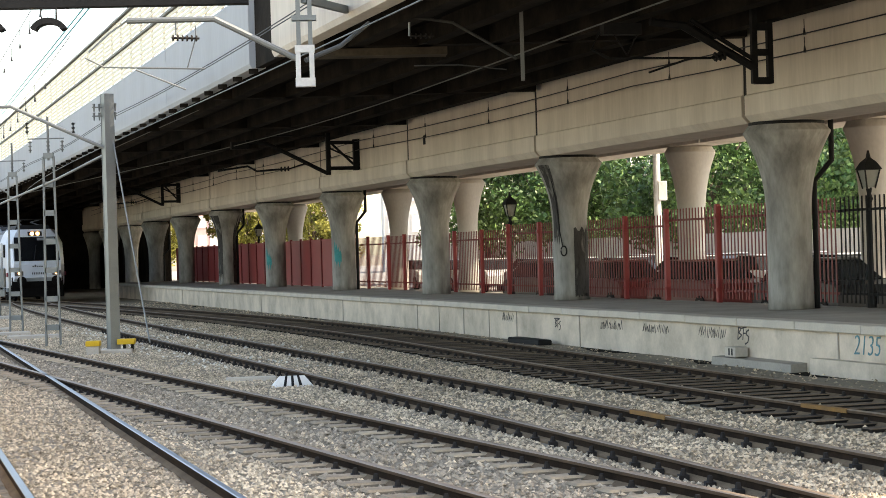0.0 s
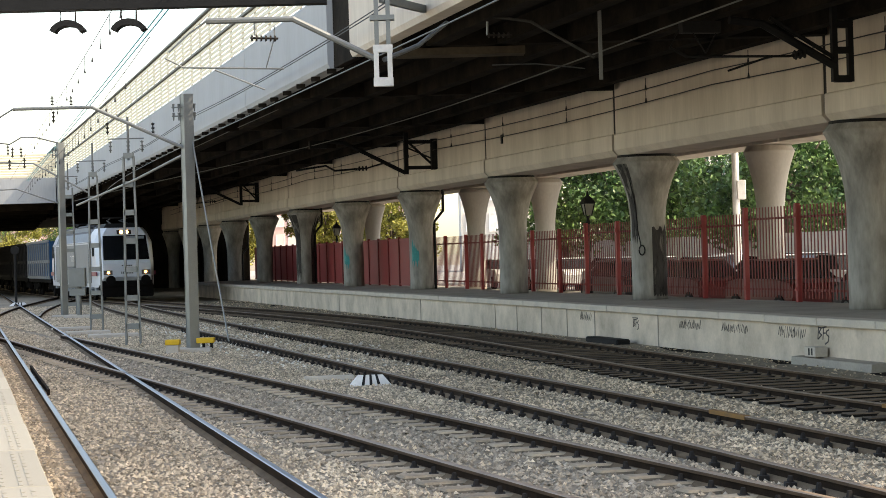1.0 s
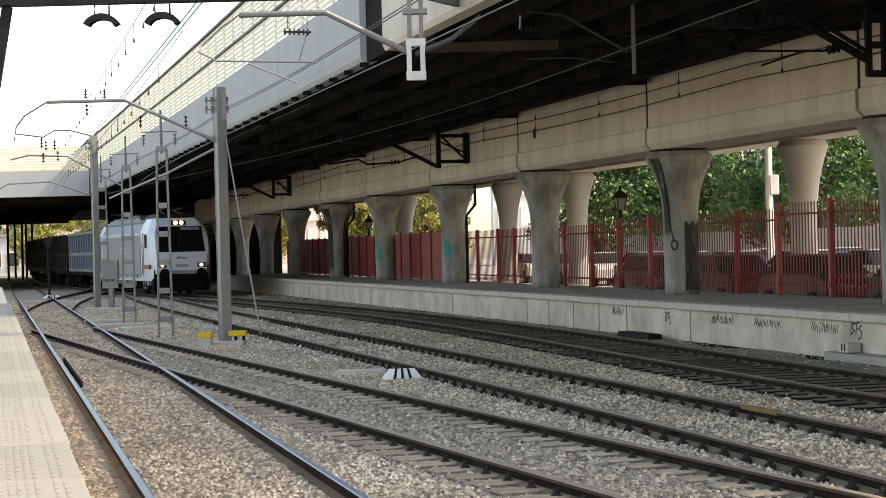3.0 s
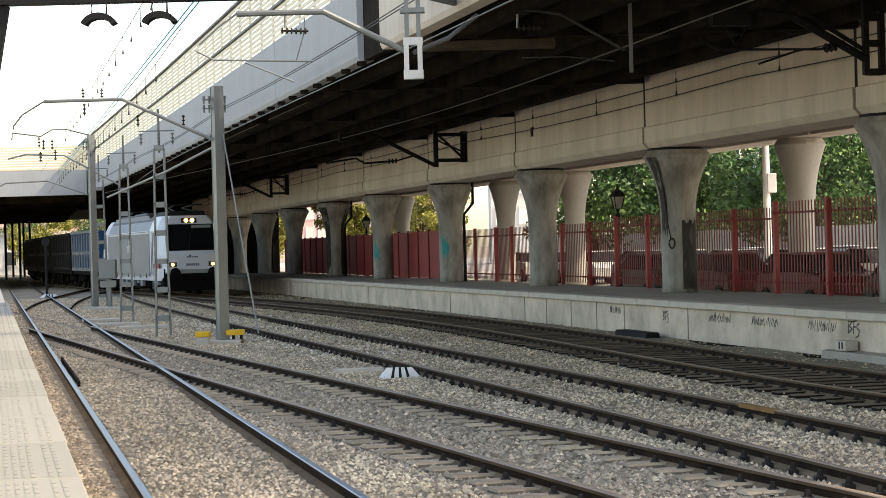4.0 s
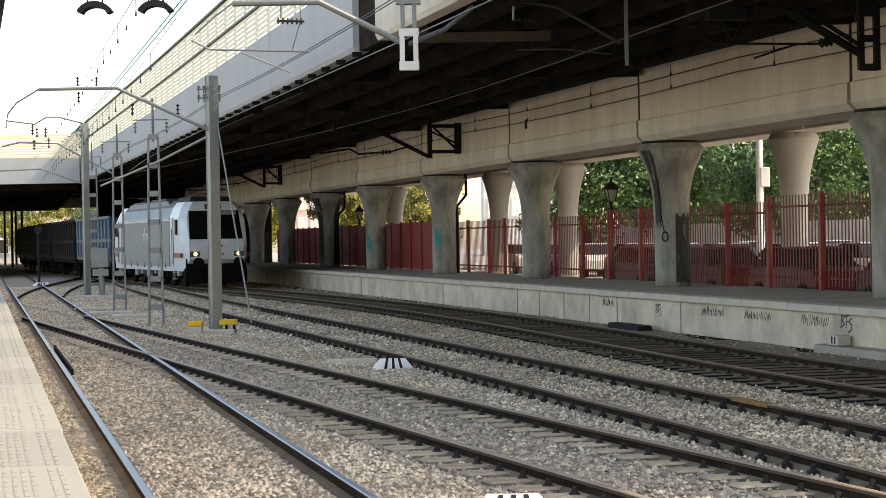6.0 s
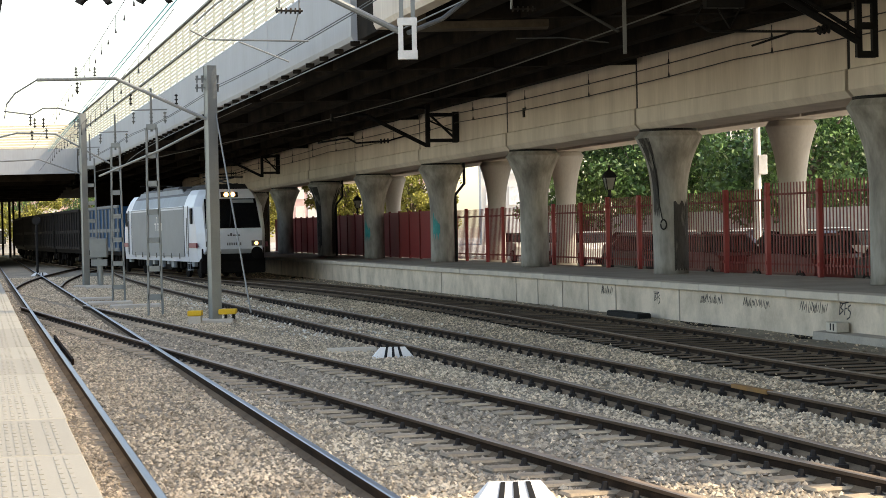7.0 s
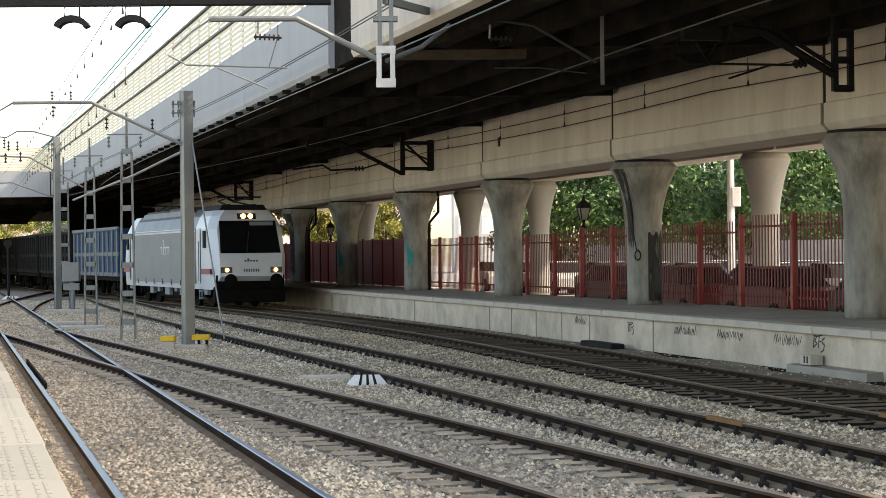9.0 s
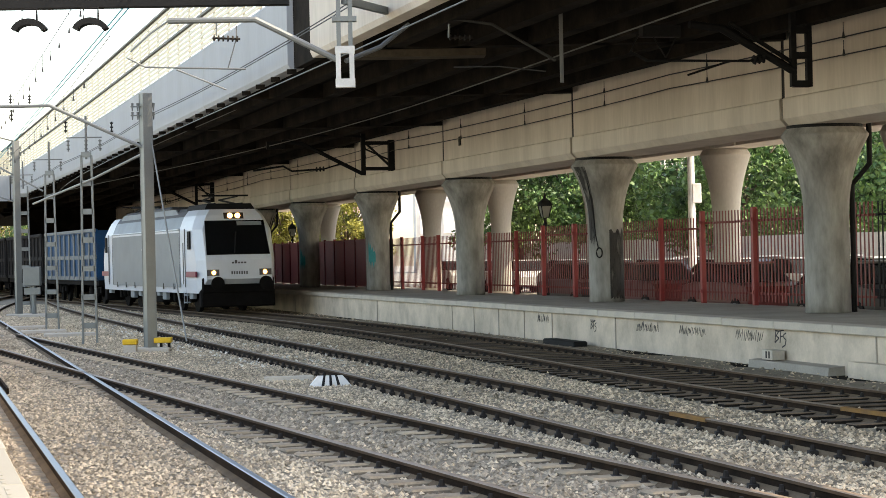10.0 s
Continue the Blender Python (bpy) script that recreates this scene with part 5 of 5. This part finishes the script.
wire("contact_wire", "grey contact wire under the viaduct", along(TRACK_C, 0.0, 5.62, 14, 120), 0.014, M_GALVD)
wire("contact_wire", "grey contact wire under the viaduct", along(TRACK_D, 0.0, 5.62, 14, 120), 0.014, M_GALVD)
wire("feeder_wire", "grey feeder wire under the viaduct", along(TRACK_C, 1.2, 5.95, 14, 100), 0.014, M_GALVD)
wire("feeder_wire", "thin wire along the viaduct wall", along(DECKL, -0.5, 6.35, 33, 120, 4, 0.1, 30), 0.012, M_WIRE)
wire("feeder_wire", "thin wire along the viaduct wall", along(DECKL, -0.5, 6.42, 33, 120, 4, 0.12, 30), 0.012, M_WIRE)
for z, sg in ((5.72, 0.08), (5.42, 0.1)):
    ms = along(ROW, -0.86, z, 20, 150, 2.0, sg, 24)
    hooks = []
    for i, p in enumerate(ms[2:-2]):
        if i % 3 == 0:
            hooks.append((p + Vector((0, 0, 0.26)), p - Vector((0, 0, 0.02))))
    wire("cable", "dark cable hung along the viaduct girder", ms, 0.013, M_WIRE, hooks)


# ---- brackets and drop posts under the viaduct ----
def drop_bracket(y, off, zb, frame_w, label):
    t = thing("drop_bracket", label, "catenary bracket", ROW.placed(y, off, 0), "brackets under the viaduct")
    b = bmesh.new()
    for x in (-frame_w / 2, frame_w / 2):
        bar(b, (x, 0, zb), (x, 0, 6.2), 0.1, 0.1, up=(0, 1, 0))
    for z in (zb + 0.05, zb + 0.55, zb + 1.0):
        bar(b, (-frame_w / 2, 0, z), (frame_w / 2, 0, z), 0.1, 0.12)
    part("hanger", b, M_BLACKSTEEL, t)
    b = bmesh.new()
    chain(b, [(-frame_w / 2, 0, zb + 0.28), (-1.5, 0, zb + 1.02), (-2.1, 0, zb + 1.08)], 0.075, 8)
    chain(b, [(-frame_w / 2, 0, zb + 0.42), (-1.35, 0, zb + 1.12)], 0.04, 8)
    part("arm", b, M_BLACKSTEEL, t)
    b = bmesh.new()
    chain(b, [(-0.6, 0, zb + 0.52), (-1.0, 0.0, zb + 0.45), (-2.9, 0, zb + 0.45)], 0.022, 6)
    chain(b, [(-1.35, 0, zb + 0.45), (-2.15, 0, zb + 0.2)], 0.02, 6)
    chain(b, [(-2.9, 0, zb + 0.45), (-3.2, 0, zb + 0.6), (-3.05, 0, zb + 0.9)], 0.03, 6)
    insulator(b, (-0.7, 0, zb + 0.5), (-0.95, 0, zb + 0.46), 0.09, 3)
    part("registration_arm", b, M_BLACKSTEEL, t)
    b = bmesh.new()
    box(b, -3.0, -2.3, -0.1, 0.1, zb + 0.85, zb + 1.05)
    chain(b, [(-2.3, 0, zb + 0.95), (-2.55, 0, zb + 0.5)], 0.012, 5)
    chain(b, [(-2.8, 0, zb + 0.9), (-2.55, 0, zb + 0.5)], 0.012, 5)
    part("insulator", b, M_BLACKSTEEL, t)
    return t


drop_bracket(35.9, -1.75, 4.75, 0.3, "black steel drop bracket with arm under the viaduct")


def frame_bracket(y, zb, w):
    t = thing("frame_bracket", "black steel frame bracket on the viaduct girder", "catenary bracket", ROW.placed(y, -0.80 - w, 0), "brackets under the viaduct")
    b = bmesh.new()
    bar(b, (-0.12, -0.05, zb - 0.2), (-0.12, -0.05, zb + 1.2), 0.14, 0.14, up=(0, 1, 0))
    for z in (zb + 0.02, zb + 0.88):
        bar(b, (-0.12, -0.05, z), (w, -0.05, z), 0.1, 0.12)
    bar(b, (w, -0.05, zb - 0.06), (w, -0.05, zb + 0.98), 0.22, 0.16, up=(0, 1, 0))
    bar(b, (0.0, -0.05, zb + 0.85), (w, -0.05, zb + 0.05), 0.07, 0.07)
    bar(b, (-0.05, -0.05, zb + 0.68), (w, -0.05, zb + 0.28), 0.05, 0.05)
    part("frame_body", b, M_BLACKSTEEL, t)
    b = bmesh.new()
    chain(b, [(-0.15, -0.05, zb - 0.15), (-2.2, -0.05, zb + 0.88), (-2.9, -0.05, zb + 0.95)], 0.07, 8)
    chain(b, [(-0.15, -0.05, zb + 1.1), (-2.4, -0.05, zb + 1.15)], 0.035, 6)
    box(b, -3.4, -2.8, -0.15, 0.05, zb + 0.7, zb + 0.95)
    part("arm", b, M_BLACKSTEEL, t)
    b = bmesh.new()
    insulator(b, (-1.5, -0.3, zb + 0.02), (-1.85, -0.3, zb + 0.0), 0.09, 3)
    chain(b, [(-0.9, -0.3, zb + 0.2), (-1.5, -0.3, zb + 0.02)], 0.025, 6)
    chain(b, [(-1.85, -0.3, zb + 0.0), (-2.6, -0.3, zb - 0.05), (-2.9, -0.3, zb + 0.12), (-3.9, -0.3, zb - 0.02)], 0.035, 6)
    part("registration_arm", b, M_BLACKSTEEL, t)
    return t


frame_bracket(68.6, 4.82, 0.85)
frame_bracket(107.3, 4.95, 0.72)
t = thing("drop_post", "grey drop post with cantilever arm under the deck", "catenary arm", pose(3.28, 34, 0))
b = bmesh.new()
bar(b, (0, 0, 4.78), (0, 0, 6.25), 0.06, 0.06, up=(0, 1, 0))
part("post", b, M_GALVD, t)
arm_part(t, [(3.18, 34.00, 5.15), (2.12, 34.00, 5.78), (1.43, 34.00, 5.89)], 0.026, M_DIMSTEEL)
arm_part(t, [(3.01, 34.00, 4.97), (2.21, 34.00, 5.07), (1.46, 34.00, 5.07)], 0.012, M_DIMSTEEL, name="steady_arm")
arm_part(t, [(1.40, 34.00, 5.80), (1.39, 34.00, 5.57)], 0.02, M_GALV, name="hanger")
b = bmesh.new()
insulator(b, Vector((1.39, 34.00, 5.57)) - t.matrix_basis.translation, Vector((1.80, 34.00, 5.56)) - t.matrix_basis.translation, 0.05, 5)
part("insulator", b, M_CLIP, t)

# ---- downpipes on the pillars ----
for y in (38.5, 74.0, 97.7, 122.2):
    t = thing("downpipe", "dark rainwater pipe bent down beside a pillar", "downpipe", ROW.placed(y, 0.0, PZ if y < 121 else -0.2), "downpipes")
    b = bmesh.new()
    hh = BEAM_Z0 - PZ
    chain(b, [(0.78, -0.3, hh + 0.15), (0.78, -0.3, hh - 0.75), (0.47, -0.16, hh - 1.15), (0.47, -0.16, 0.0)], 0.055, 10)
    part("pipe", b, M_BLACKSTEEL, t)


t = thing("drain_slot", "small dark drain slot in the girder face", "drain", ROW.placed(60.64, -0.71, 0))
part("slot", boxbm(-0.02, 0.03, -0.09, 0.09, 5.15, 5.42), M_DARKPAINT, t)

t = thing("cable_loop", "black cable loop hanging down a concrete pillar", "cable", ROW.placed(50.4, 0, PZ))
b = bmesh.new()
chain(b, [(-0.31 + 0.075 * math.cos(a * math.pi / 6), -0.37, 1.22 + 0.12 * math.sin(a * math.pi / 6)) for a in range(13)], 0.018, 6)
part("loop", b, M_BLACKSTEEL, t)
b = bmesh.new()
chain(b, [(-0.33, -0.35, 1.34), (-0.38, -0.3, 1.7), (-0.4, -0.27, 2.1), (-0.46, -0.3, 2.5), (-0.58, -0.36, 2.95)], 0.014, 6)
part("cable", b, M_BLACKSTEEL, t)

# ---- lanterns ----
def lantern(y, off):
    t = thing("street_lantern", "black four-sided lantern on a slim post by the fence", "street lamp", ROW.placed(y, off, PZ if off < 1.3 else 0.1), "lanterns along the fence")
    h = 2.25 if off < 1.3 else 2.75
    b = bmesh.new()
    lathe(b, [(0.09, 0), (0.09, 0.3), (0.05, 0.45), (0.045, h - 0.25), (0.075, h - 0.2), (0.04, h - 0.1), (0.06, h)], 10)
    part("post", b, M_BLACKSTEEL, t)
    b = bmesh.new()
    for i in range(4):
        a, c = math.pi / 4 + i * math.pi / 2, math.pi / 4 + (i + 1) * math.pi / 2
        tube(b, (0.12 * math.cos(a), 0.12 * math.sin(a), h), (0.22 * math.cos(a), 0.22 * math.sin(a), h + 0.36), 0.016, n=5)
        tube(b, (0.22 * math.cos(a), 0.22 * math.sin(a), h + 0.36), (0.22 * math.cos(c), 0.22 * math.sin(c), h + 0.36), 0.016, n=5)
    part("cage", b, M_BLACKSTEEL, t)
    b = bmesh.new()
    sweep(b, [[(r * math.cos(math.pi / 4 + i * math.pi / 2), r * math.sin(math.pi / 4 + i * math.pi / 2), h + z) for i in range(4)] for r, z in ((0.27, 0.36), (0.16, 0.5), (0.05, 0.58), (0.02, 0.72))])
    part("hood", b, M_BLACKSTEEL, t)
    b = bmesh.new()
    sweep(b, [[(r * math.cos(math.pi / 4 + i * math.pi / 2), r * math.sin(math.pi / 4 + i * math.pi / 2), h + z) for i in range(4)] for r, z in ((0.11, 0.02), (0.205, 0.35))])
    part("pane", b, M_LANTERN, t, "milky lantern glass")


M_LANTERN = mat("milky lantern glass", (0.25, 0.25, 0.22), 0.3, var=0.1, scale=4, fine=20, bump=0)
lantern(58.6, 1.22)
lantern(37.6, 1.22)
lantern(96.0, 1.22)

# ---- scrawls on the platform wall ----
def on_wall(y, z, out=0.045):
    t = EDGE.tangent(y)
    m = Matrix(((-t.x, 0, -t.y, 0), (-t.y, 0, t.x, 0), (0, 1, 0, 0), (0, 0, 0, 1)))
    m.translation = EDGE.at(y, out, z)
    return m


def scrawl_text(text, y, z, size, material, label, shear=0.2):
    cu = bpy.data.curves.new("scrawl", "FONT")
    cu.body, cu.size, cu.extrude, cu.shear = text, size, 0.003, shear
    cu.offset = -0.006
    cu.align_x = "CENTER"
    tmp = bpy.data.objects.new("scrawl", cu)
    scene.collection.objects.link(tmp)
    bpy.context.view_layer.update()
    me = bpy.data.meshes.new_from_object(tmp)
    bpy.data.objects.remove(tmp)
    me.materials.clear()
    me.materials.append(material)
    ob = new("graffiti", me)
    ob.matrix_basis = on_wall(y, z, 0.055)
    return tagged(ob, label, "graffiti", "wall scrawls")


def sprayed_letters(y, z, k, label):
    """The letters BFS drawn by hand in broad strokes."""
    b = bmesh.new()
    for line in (((0, 0), (0.05, 0.22)), ((0.02, 0.21), (0.16, 0.2), (0.06, 0.12), (0.17, 0.08), (0, 0)), ((0.21, 0), (0.25, 0.2)), ((0.17, 0.2), (0.38, 0.23)),
                 ((0.22, 0.11), (0.33, 0.12)), ((0.47, 0.18), (0.37, 0.15), (0.36, 0.1), (0.46, 0.06), (0.42, -0.03), (0.3, -0.07)), ((-0.05, 0.245), (0.4, 0.25))):
        for (x0, z0), (x1, z1) in zip(line, line[1:]):
            bar(b, ((x0 - 0.22) * k, z0 * k, 0), ((x1 - 0.22) * k, z1 * k, 0), 0.024 * k, 0.006, up=(0, 0, 1))
    ob = link("graffiti", b, M_SPRAY, m=on_wall(y, z, 0.058))
    return tagged(ob, label, "graffiti", "wall scrawls")


sprayed_letters(34.7, 0.28, 1.0, "black sprayed letters on the platform wall")
sprayed_letters(44.2, 0.22, 0.8, "faint black sprayed letters on the platform wall")
M_TEALSPRAY = mat("faded teal spray", (0.1, 0.27, 0.32), 0.7, var=0.4, scale=20, fine=60, bump=0)
scrawl_text("2135", 30.3, 0.2, 0.44, M_TEALSPRAY, "thin teal sprayed digits on the platform wall")
rng = random.Random(8)
for y, w, h in ((41.0, 1.2, 0.2), (38.7, 1.2, 0.18), (36.0, 1.2, 0.2), (47.7, 0.8, 0.2)):
    b = bmesh.new()
    x = -w / 2
    while x < w / 2:
        a = (x, rng.uniform(-0.02, 0.03), 0)
        c = (x + rng.uniform(0.02, 0.09), rng.uniform(0.6, 1.0) * h, 0)
        bar(b, a, c, 0.012, 0.006, up=(0, 0, 1))
        if rng.random() < 0.6:
            bar(b, c, (c[0] + rng.uniform(0.02, 0.06), rng.uniform(0, 0.3) * h, 0), 0.01, 0.006, up=(0, 0, 1))
        x += rng.uniform(0.05, 0.1)
    ob = link("graffiti", b, M_SPRAY, m=on_wall(y, 0.28, 0.058))
    tagged(ob, "unreadable thin grey scrawl on the platform wall", "graffiti", "wall scrawls")
t = thing("junction_box", "small pale concrete block on the wall footing", "concrete block", EDGE.placed(34.65, -0.1, 0.0))
part("block", boxbm(-0.12, 0.12, -0.22, 0.22, 0, 0.17, bevel=0.01), M_COPING, t)
for k in (-0.1, 0.02):
    part("slot", boxbm(-0.125, -0.118, k - 0.02, k + 0.03, 0.03, 0.15), M_DARKPAINT, t)
t = thing("cable_drum_box", "low black box at the foot of the platform wall", "trackside box", EDGE.placed(45.1, -0.3, -0.2))
part("case", boxbm(-0.16, 0.16, -1.1, 1.1, 0, 0.17, bevel=0.03), M_BLACKSTEEL, t)
M_OCHRE = mat("ochre rail paint", (0.24, 0.12, 0.03), 0.85, var=0.3, scale=5, fine=40, second=(0.14, 0.08, 0.04), second_amount=0.7)
for ln, y, ll in ((TRACK_D, 23.9, 1.1), (TRACK_C, 23.4, 1.1)):
    b = bmesh.new()
    box(b, -0.04, 0.04, -ll / 2, ll / 2, -0.045, 0.003)
    box(b, -0.079, 0.079, -ll / 2, ll / 2, -0.172, -0.15)
    ob = link("paint_mark", b, M_OCHRE, m=ln.placed(y, -GAUGE / 2 if ln is TRACK_D else GAUGE / 2, 0))
    tagged(ob, "ochre paint mark on a brown rail", "paint mark")
# teal paint on one pillar
for y, a0, zl, zh in ((86.2, 196, 0.85, 1.6), (74.0, 206, 0.95, 1.75)):
    b = bmesh.new()
    rows = []
    for i in range(9):
        a = math.radians(a0 + i * 5)
        rows.append([(0.436 * math.cos(a), 0.436 * math.sin(a), z) for z in (zl + 0.16 * math.sin(i * 2.1 + y), zh - 0.05 * i + 0.14 * math.sin(i * 3.3 + y))])
    sweep(b, rows, closed=False)
    ob = link("graffiti", b, M_TEAL, m=ROW.placed(y, 0, PZ))
    tagged(ob, "teal sprayed patch on a concrete pillar", "graffiti")

M_SOOT = mat("black water stain", (0.03, 0.028, 0.026), 0.8, var=0.4, scale=5, fine=40, bump=0.1, second=(0.07, 0.065, 0.06), second_amount=0.6, stretch=(1, 1, 0.2))
nodes, links = M_SOOT.node_tree.nodes, M_SOOT.node_tree.links
ragged, edge_ramp = nodes.new("ShaderNodeTexNoise"), nodes.new("ShaderNodeValToRGB")
ragged.inputs["Scale"].default_value, ragged.inputs["Detail"].default_value = 5.0, 6
edge_ramp.color_ramp.elements[0].position, edge_ramp.color_ramp.elements[1].position = 0.33, 0.52
links.new(nodes["Mapping"].outputs[0], ragged.inputs[0])
links.new(ragged.outputs[0], edge_ramp.inputs[0])
links.new(edge_ramp.outputs[0], nodes["Principled BSDF"].inputs["Alpha"])
SHAFT_H = BEAM_Z0 - PZ - 0.06


def shaft_r(z):
    a = max(0.0, (z - SHAFT_H * 0.5) / (SHAFT_H * 0.455))
    return 0.436 + 0.40 * min(a, 1.0) ** 2.3


for y, a0, a1, z0, z1 in ((50.4, 262, 348, 0.02, 1.75), (50.4, 184, 214, 1.5, 3.35), (97.7, 300, 350, 0.02, 3.0), (97.7, 186, 232, 0.3, 3.3)):
    b = bmesh.new()
    cols = []
    for i in range(13):
        a = math.radians(a0 + (a1 - a0) * i / 12)
        w = 0.22 * math.sin(i * 1.9 + y) + 0.16 * math.sin(i * 4.3)
        lo, hi = max(0.02, z0 - w if z0 > 0.1 else z0), min(z1 + (w if z1 < 3.2 else 0), SHAFT_H - 0.1)
        cols.append([(shaft_r(z) * math.cos(a), shaft_r(z) * math.sin(a), z) for z in [lo + (hi - lo) * k / 16 for k in range(17)]])
    sweep(b, cols, closed=False)
    ob = link("water_stain", b, M_SOOT, m=ROW.placed(y, 0, PZ))
    tagged(ob, "black water stain running down a concrete pillar", "stain")

# ---- beyond the fence ----
t = thing("lamp_column", "tall white sunlit lamp column", "street lamp", pose(12.58, 78, 0.1))
b = bmesh.new()
lathe(b, [(0.17, 0), (0.15, 2), (0.12, 9)], 14)
part("column", b, M_WHITE, t)
part("control_box", boxbm(0.02, 0.36, -0.18, 0.1, 3.68 - 0.1, 4.43 - 0.1, bevel=0.02), M_WHITE, t)

# ---- far crossing viaduct ----
# Deck, beams and columns reuse the soffit colours that hold shade.
far = thing("viaduct_far", "dark distant viaduct crossing over the tracks", "viaduct", kind="structure")
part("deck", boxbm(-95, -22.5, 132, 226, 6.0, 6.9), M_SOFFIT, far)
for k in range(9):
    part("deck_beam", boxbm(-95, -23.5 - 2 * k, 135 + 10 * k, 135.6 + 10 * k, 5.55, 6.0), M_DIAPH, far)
part("parapet", boxbm(-95, -22.7, 131.4, 131.9, 5.9, 7.5), M_PARAPET, far)
for k in range(9):
    part("slat", boxbm(-95, -22.7, 131.5, 131.56, 7.58 + k * 0.17, 7.7 + k * 0.17), M_CREAM, far)
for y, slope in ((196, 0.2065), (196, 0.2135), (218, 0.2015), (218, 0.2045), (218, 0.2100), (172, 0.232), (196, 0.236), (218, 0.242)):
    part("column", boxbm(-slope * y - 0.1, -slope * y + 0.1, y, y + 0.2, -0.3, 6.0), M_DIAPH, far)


# ---- what moves ----
def motions():
    """The train rolls along the far track; each vehicle stands on two points of the line."""
    yy = np.arange(20.0, 320.0, 0.25)
    xx = np.array([TRACK_D.x(y) for y in yy])
    arc = np.concatenate([[0], np.cumsum(np.hypot(np.diff(xx), np.diff(yy)))])

    def point(s):
        y = float(np.interp(s, arc, yy))
        return Vector((TRACK_D.x(y), y, 0))

    def place(s_mid, half):
        a, c = point(s_mid - half), point(s_mid + half)
        f = (a - c).normalized()
        m = Matrix(((f.y, f.x, 0, 0), (-f.x, f.y, 0, 0), (0, 0, 1, 0), (0, 0, 0, 1)))
        m.translation = (a + c) / 2
        return m

    times = [0.5 * i for i in range(21)]
    front = [START - SPEED * t - PICKUP * t * t for t in times]
    walk(loco, [(t, place(s + 9.45, 5.2)) for t, s in zip(times, front)])
    for k, w in enumerate(wagons):
        walk(w, [(t, place(s + 19.4 + 7.3 + 14.9 * k, 4.6)) for t, s in zip(times, front)])


START, SPEED, PICKUP = 87.47, 2.7065, 0.0703
motions()
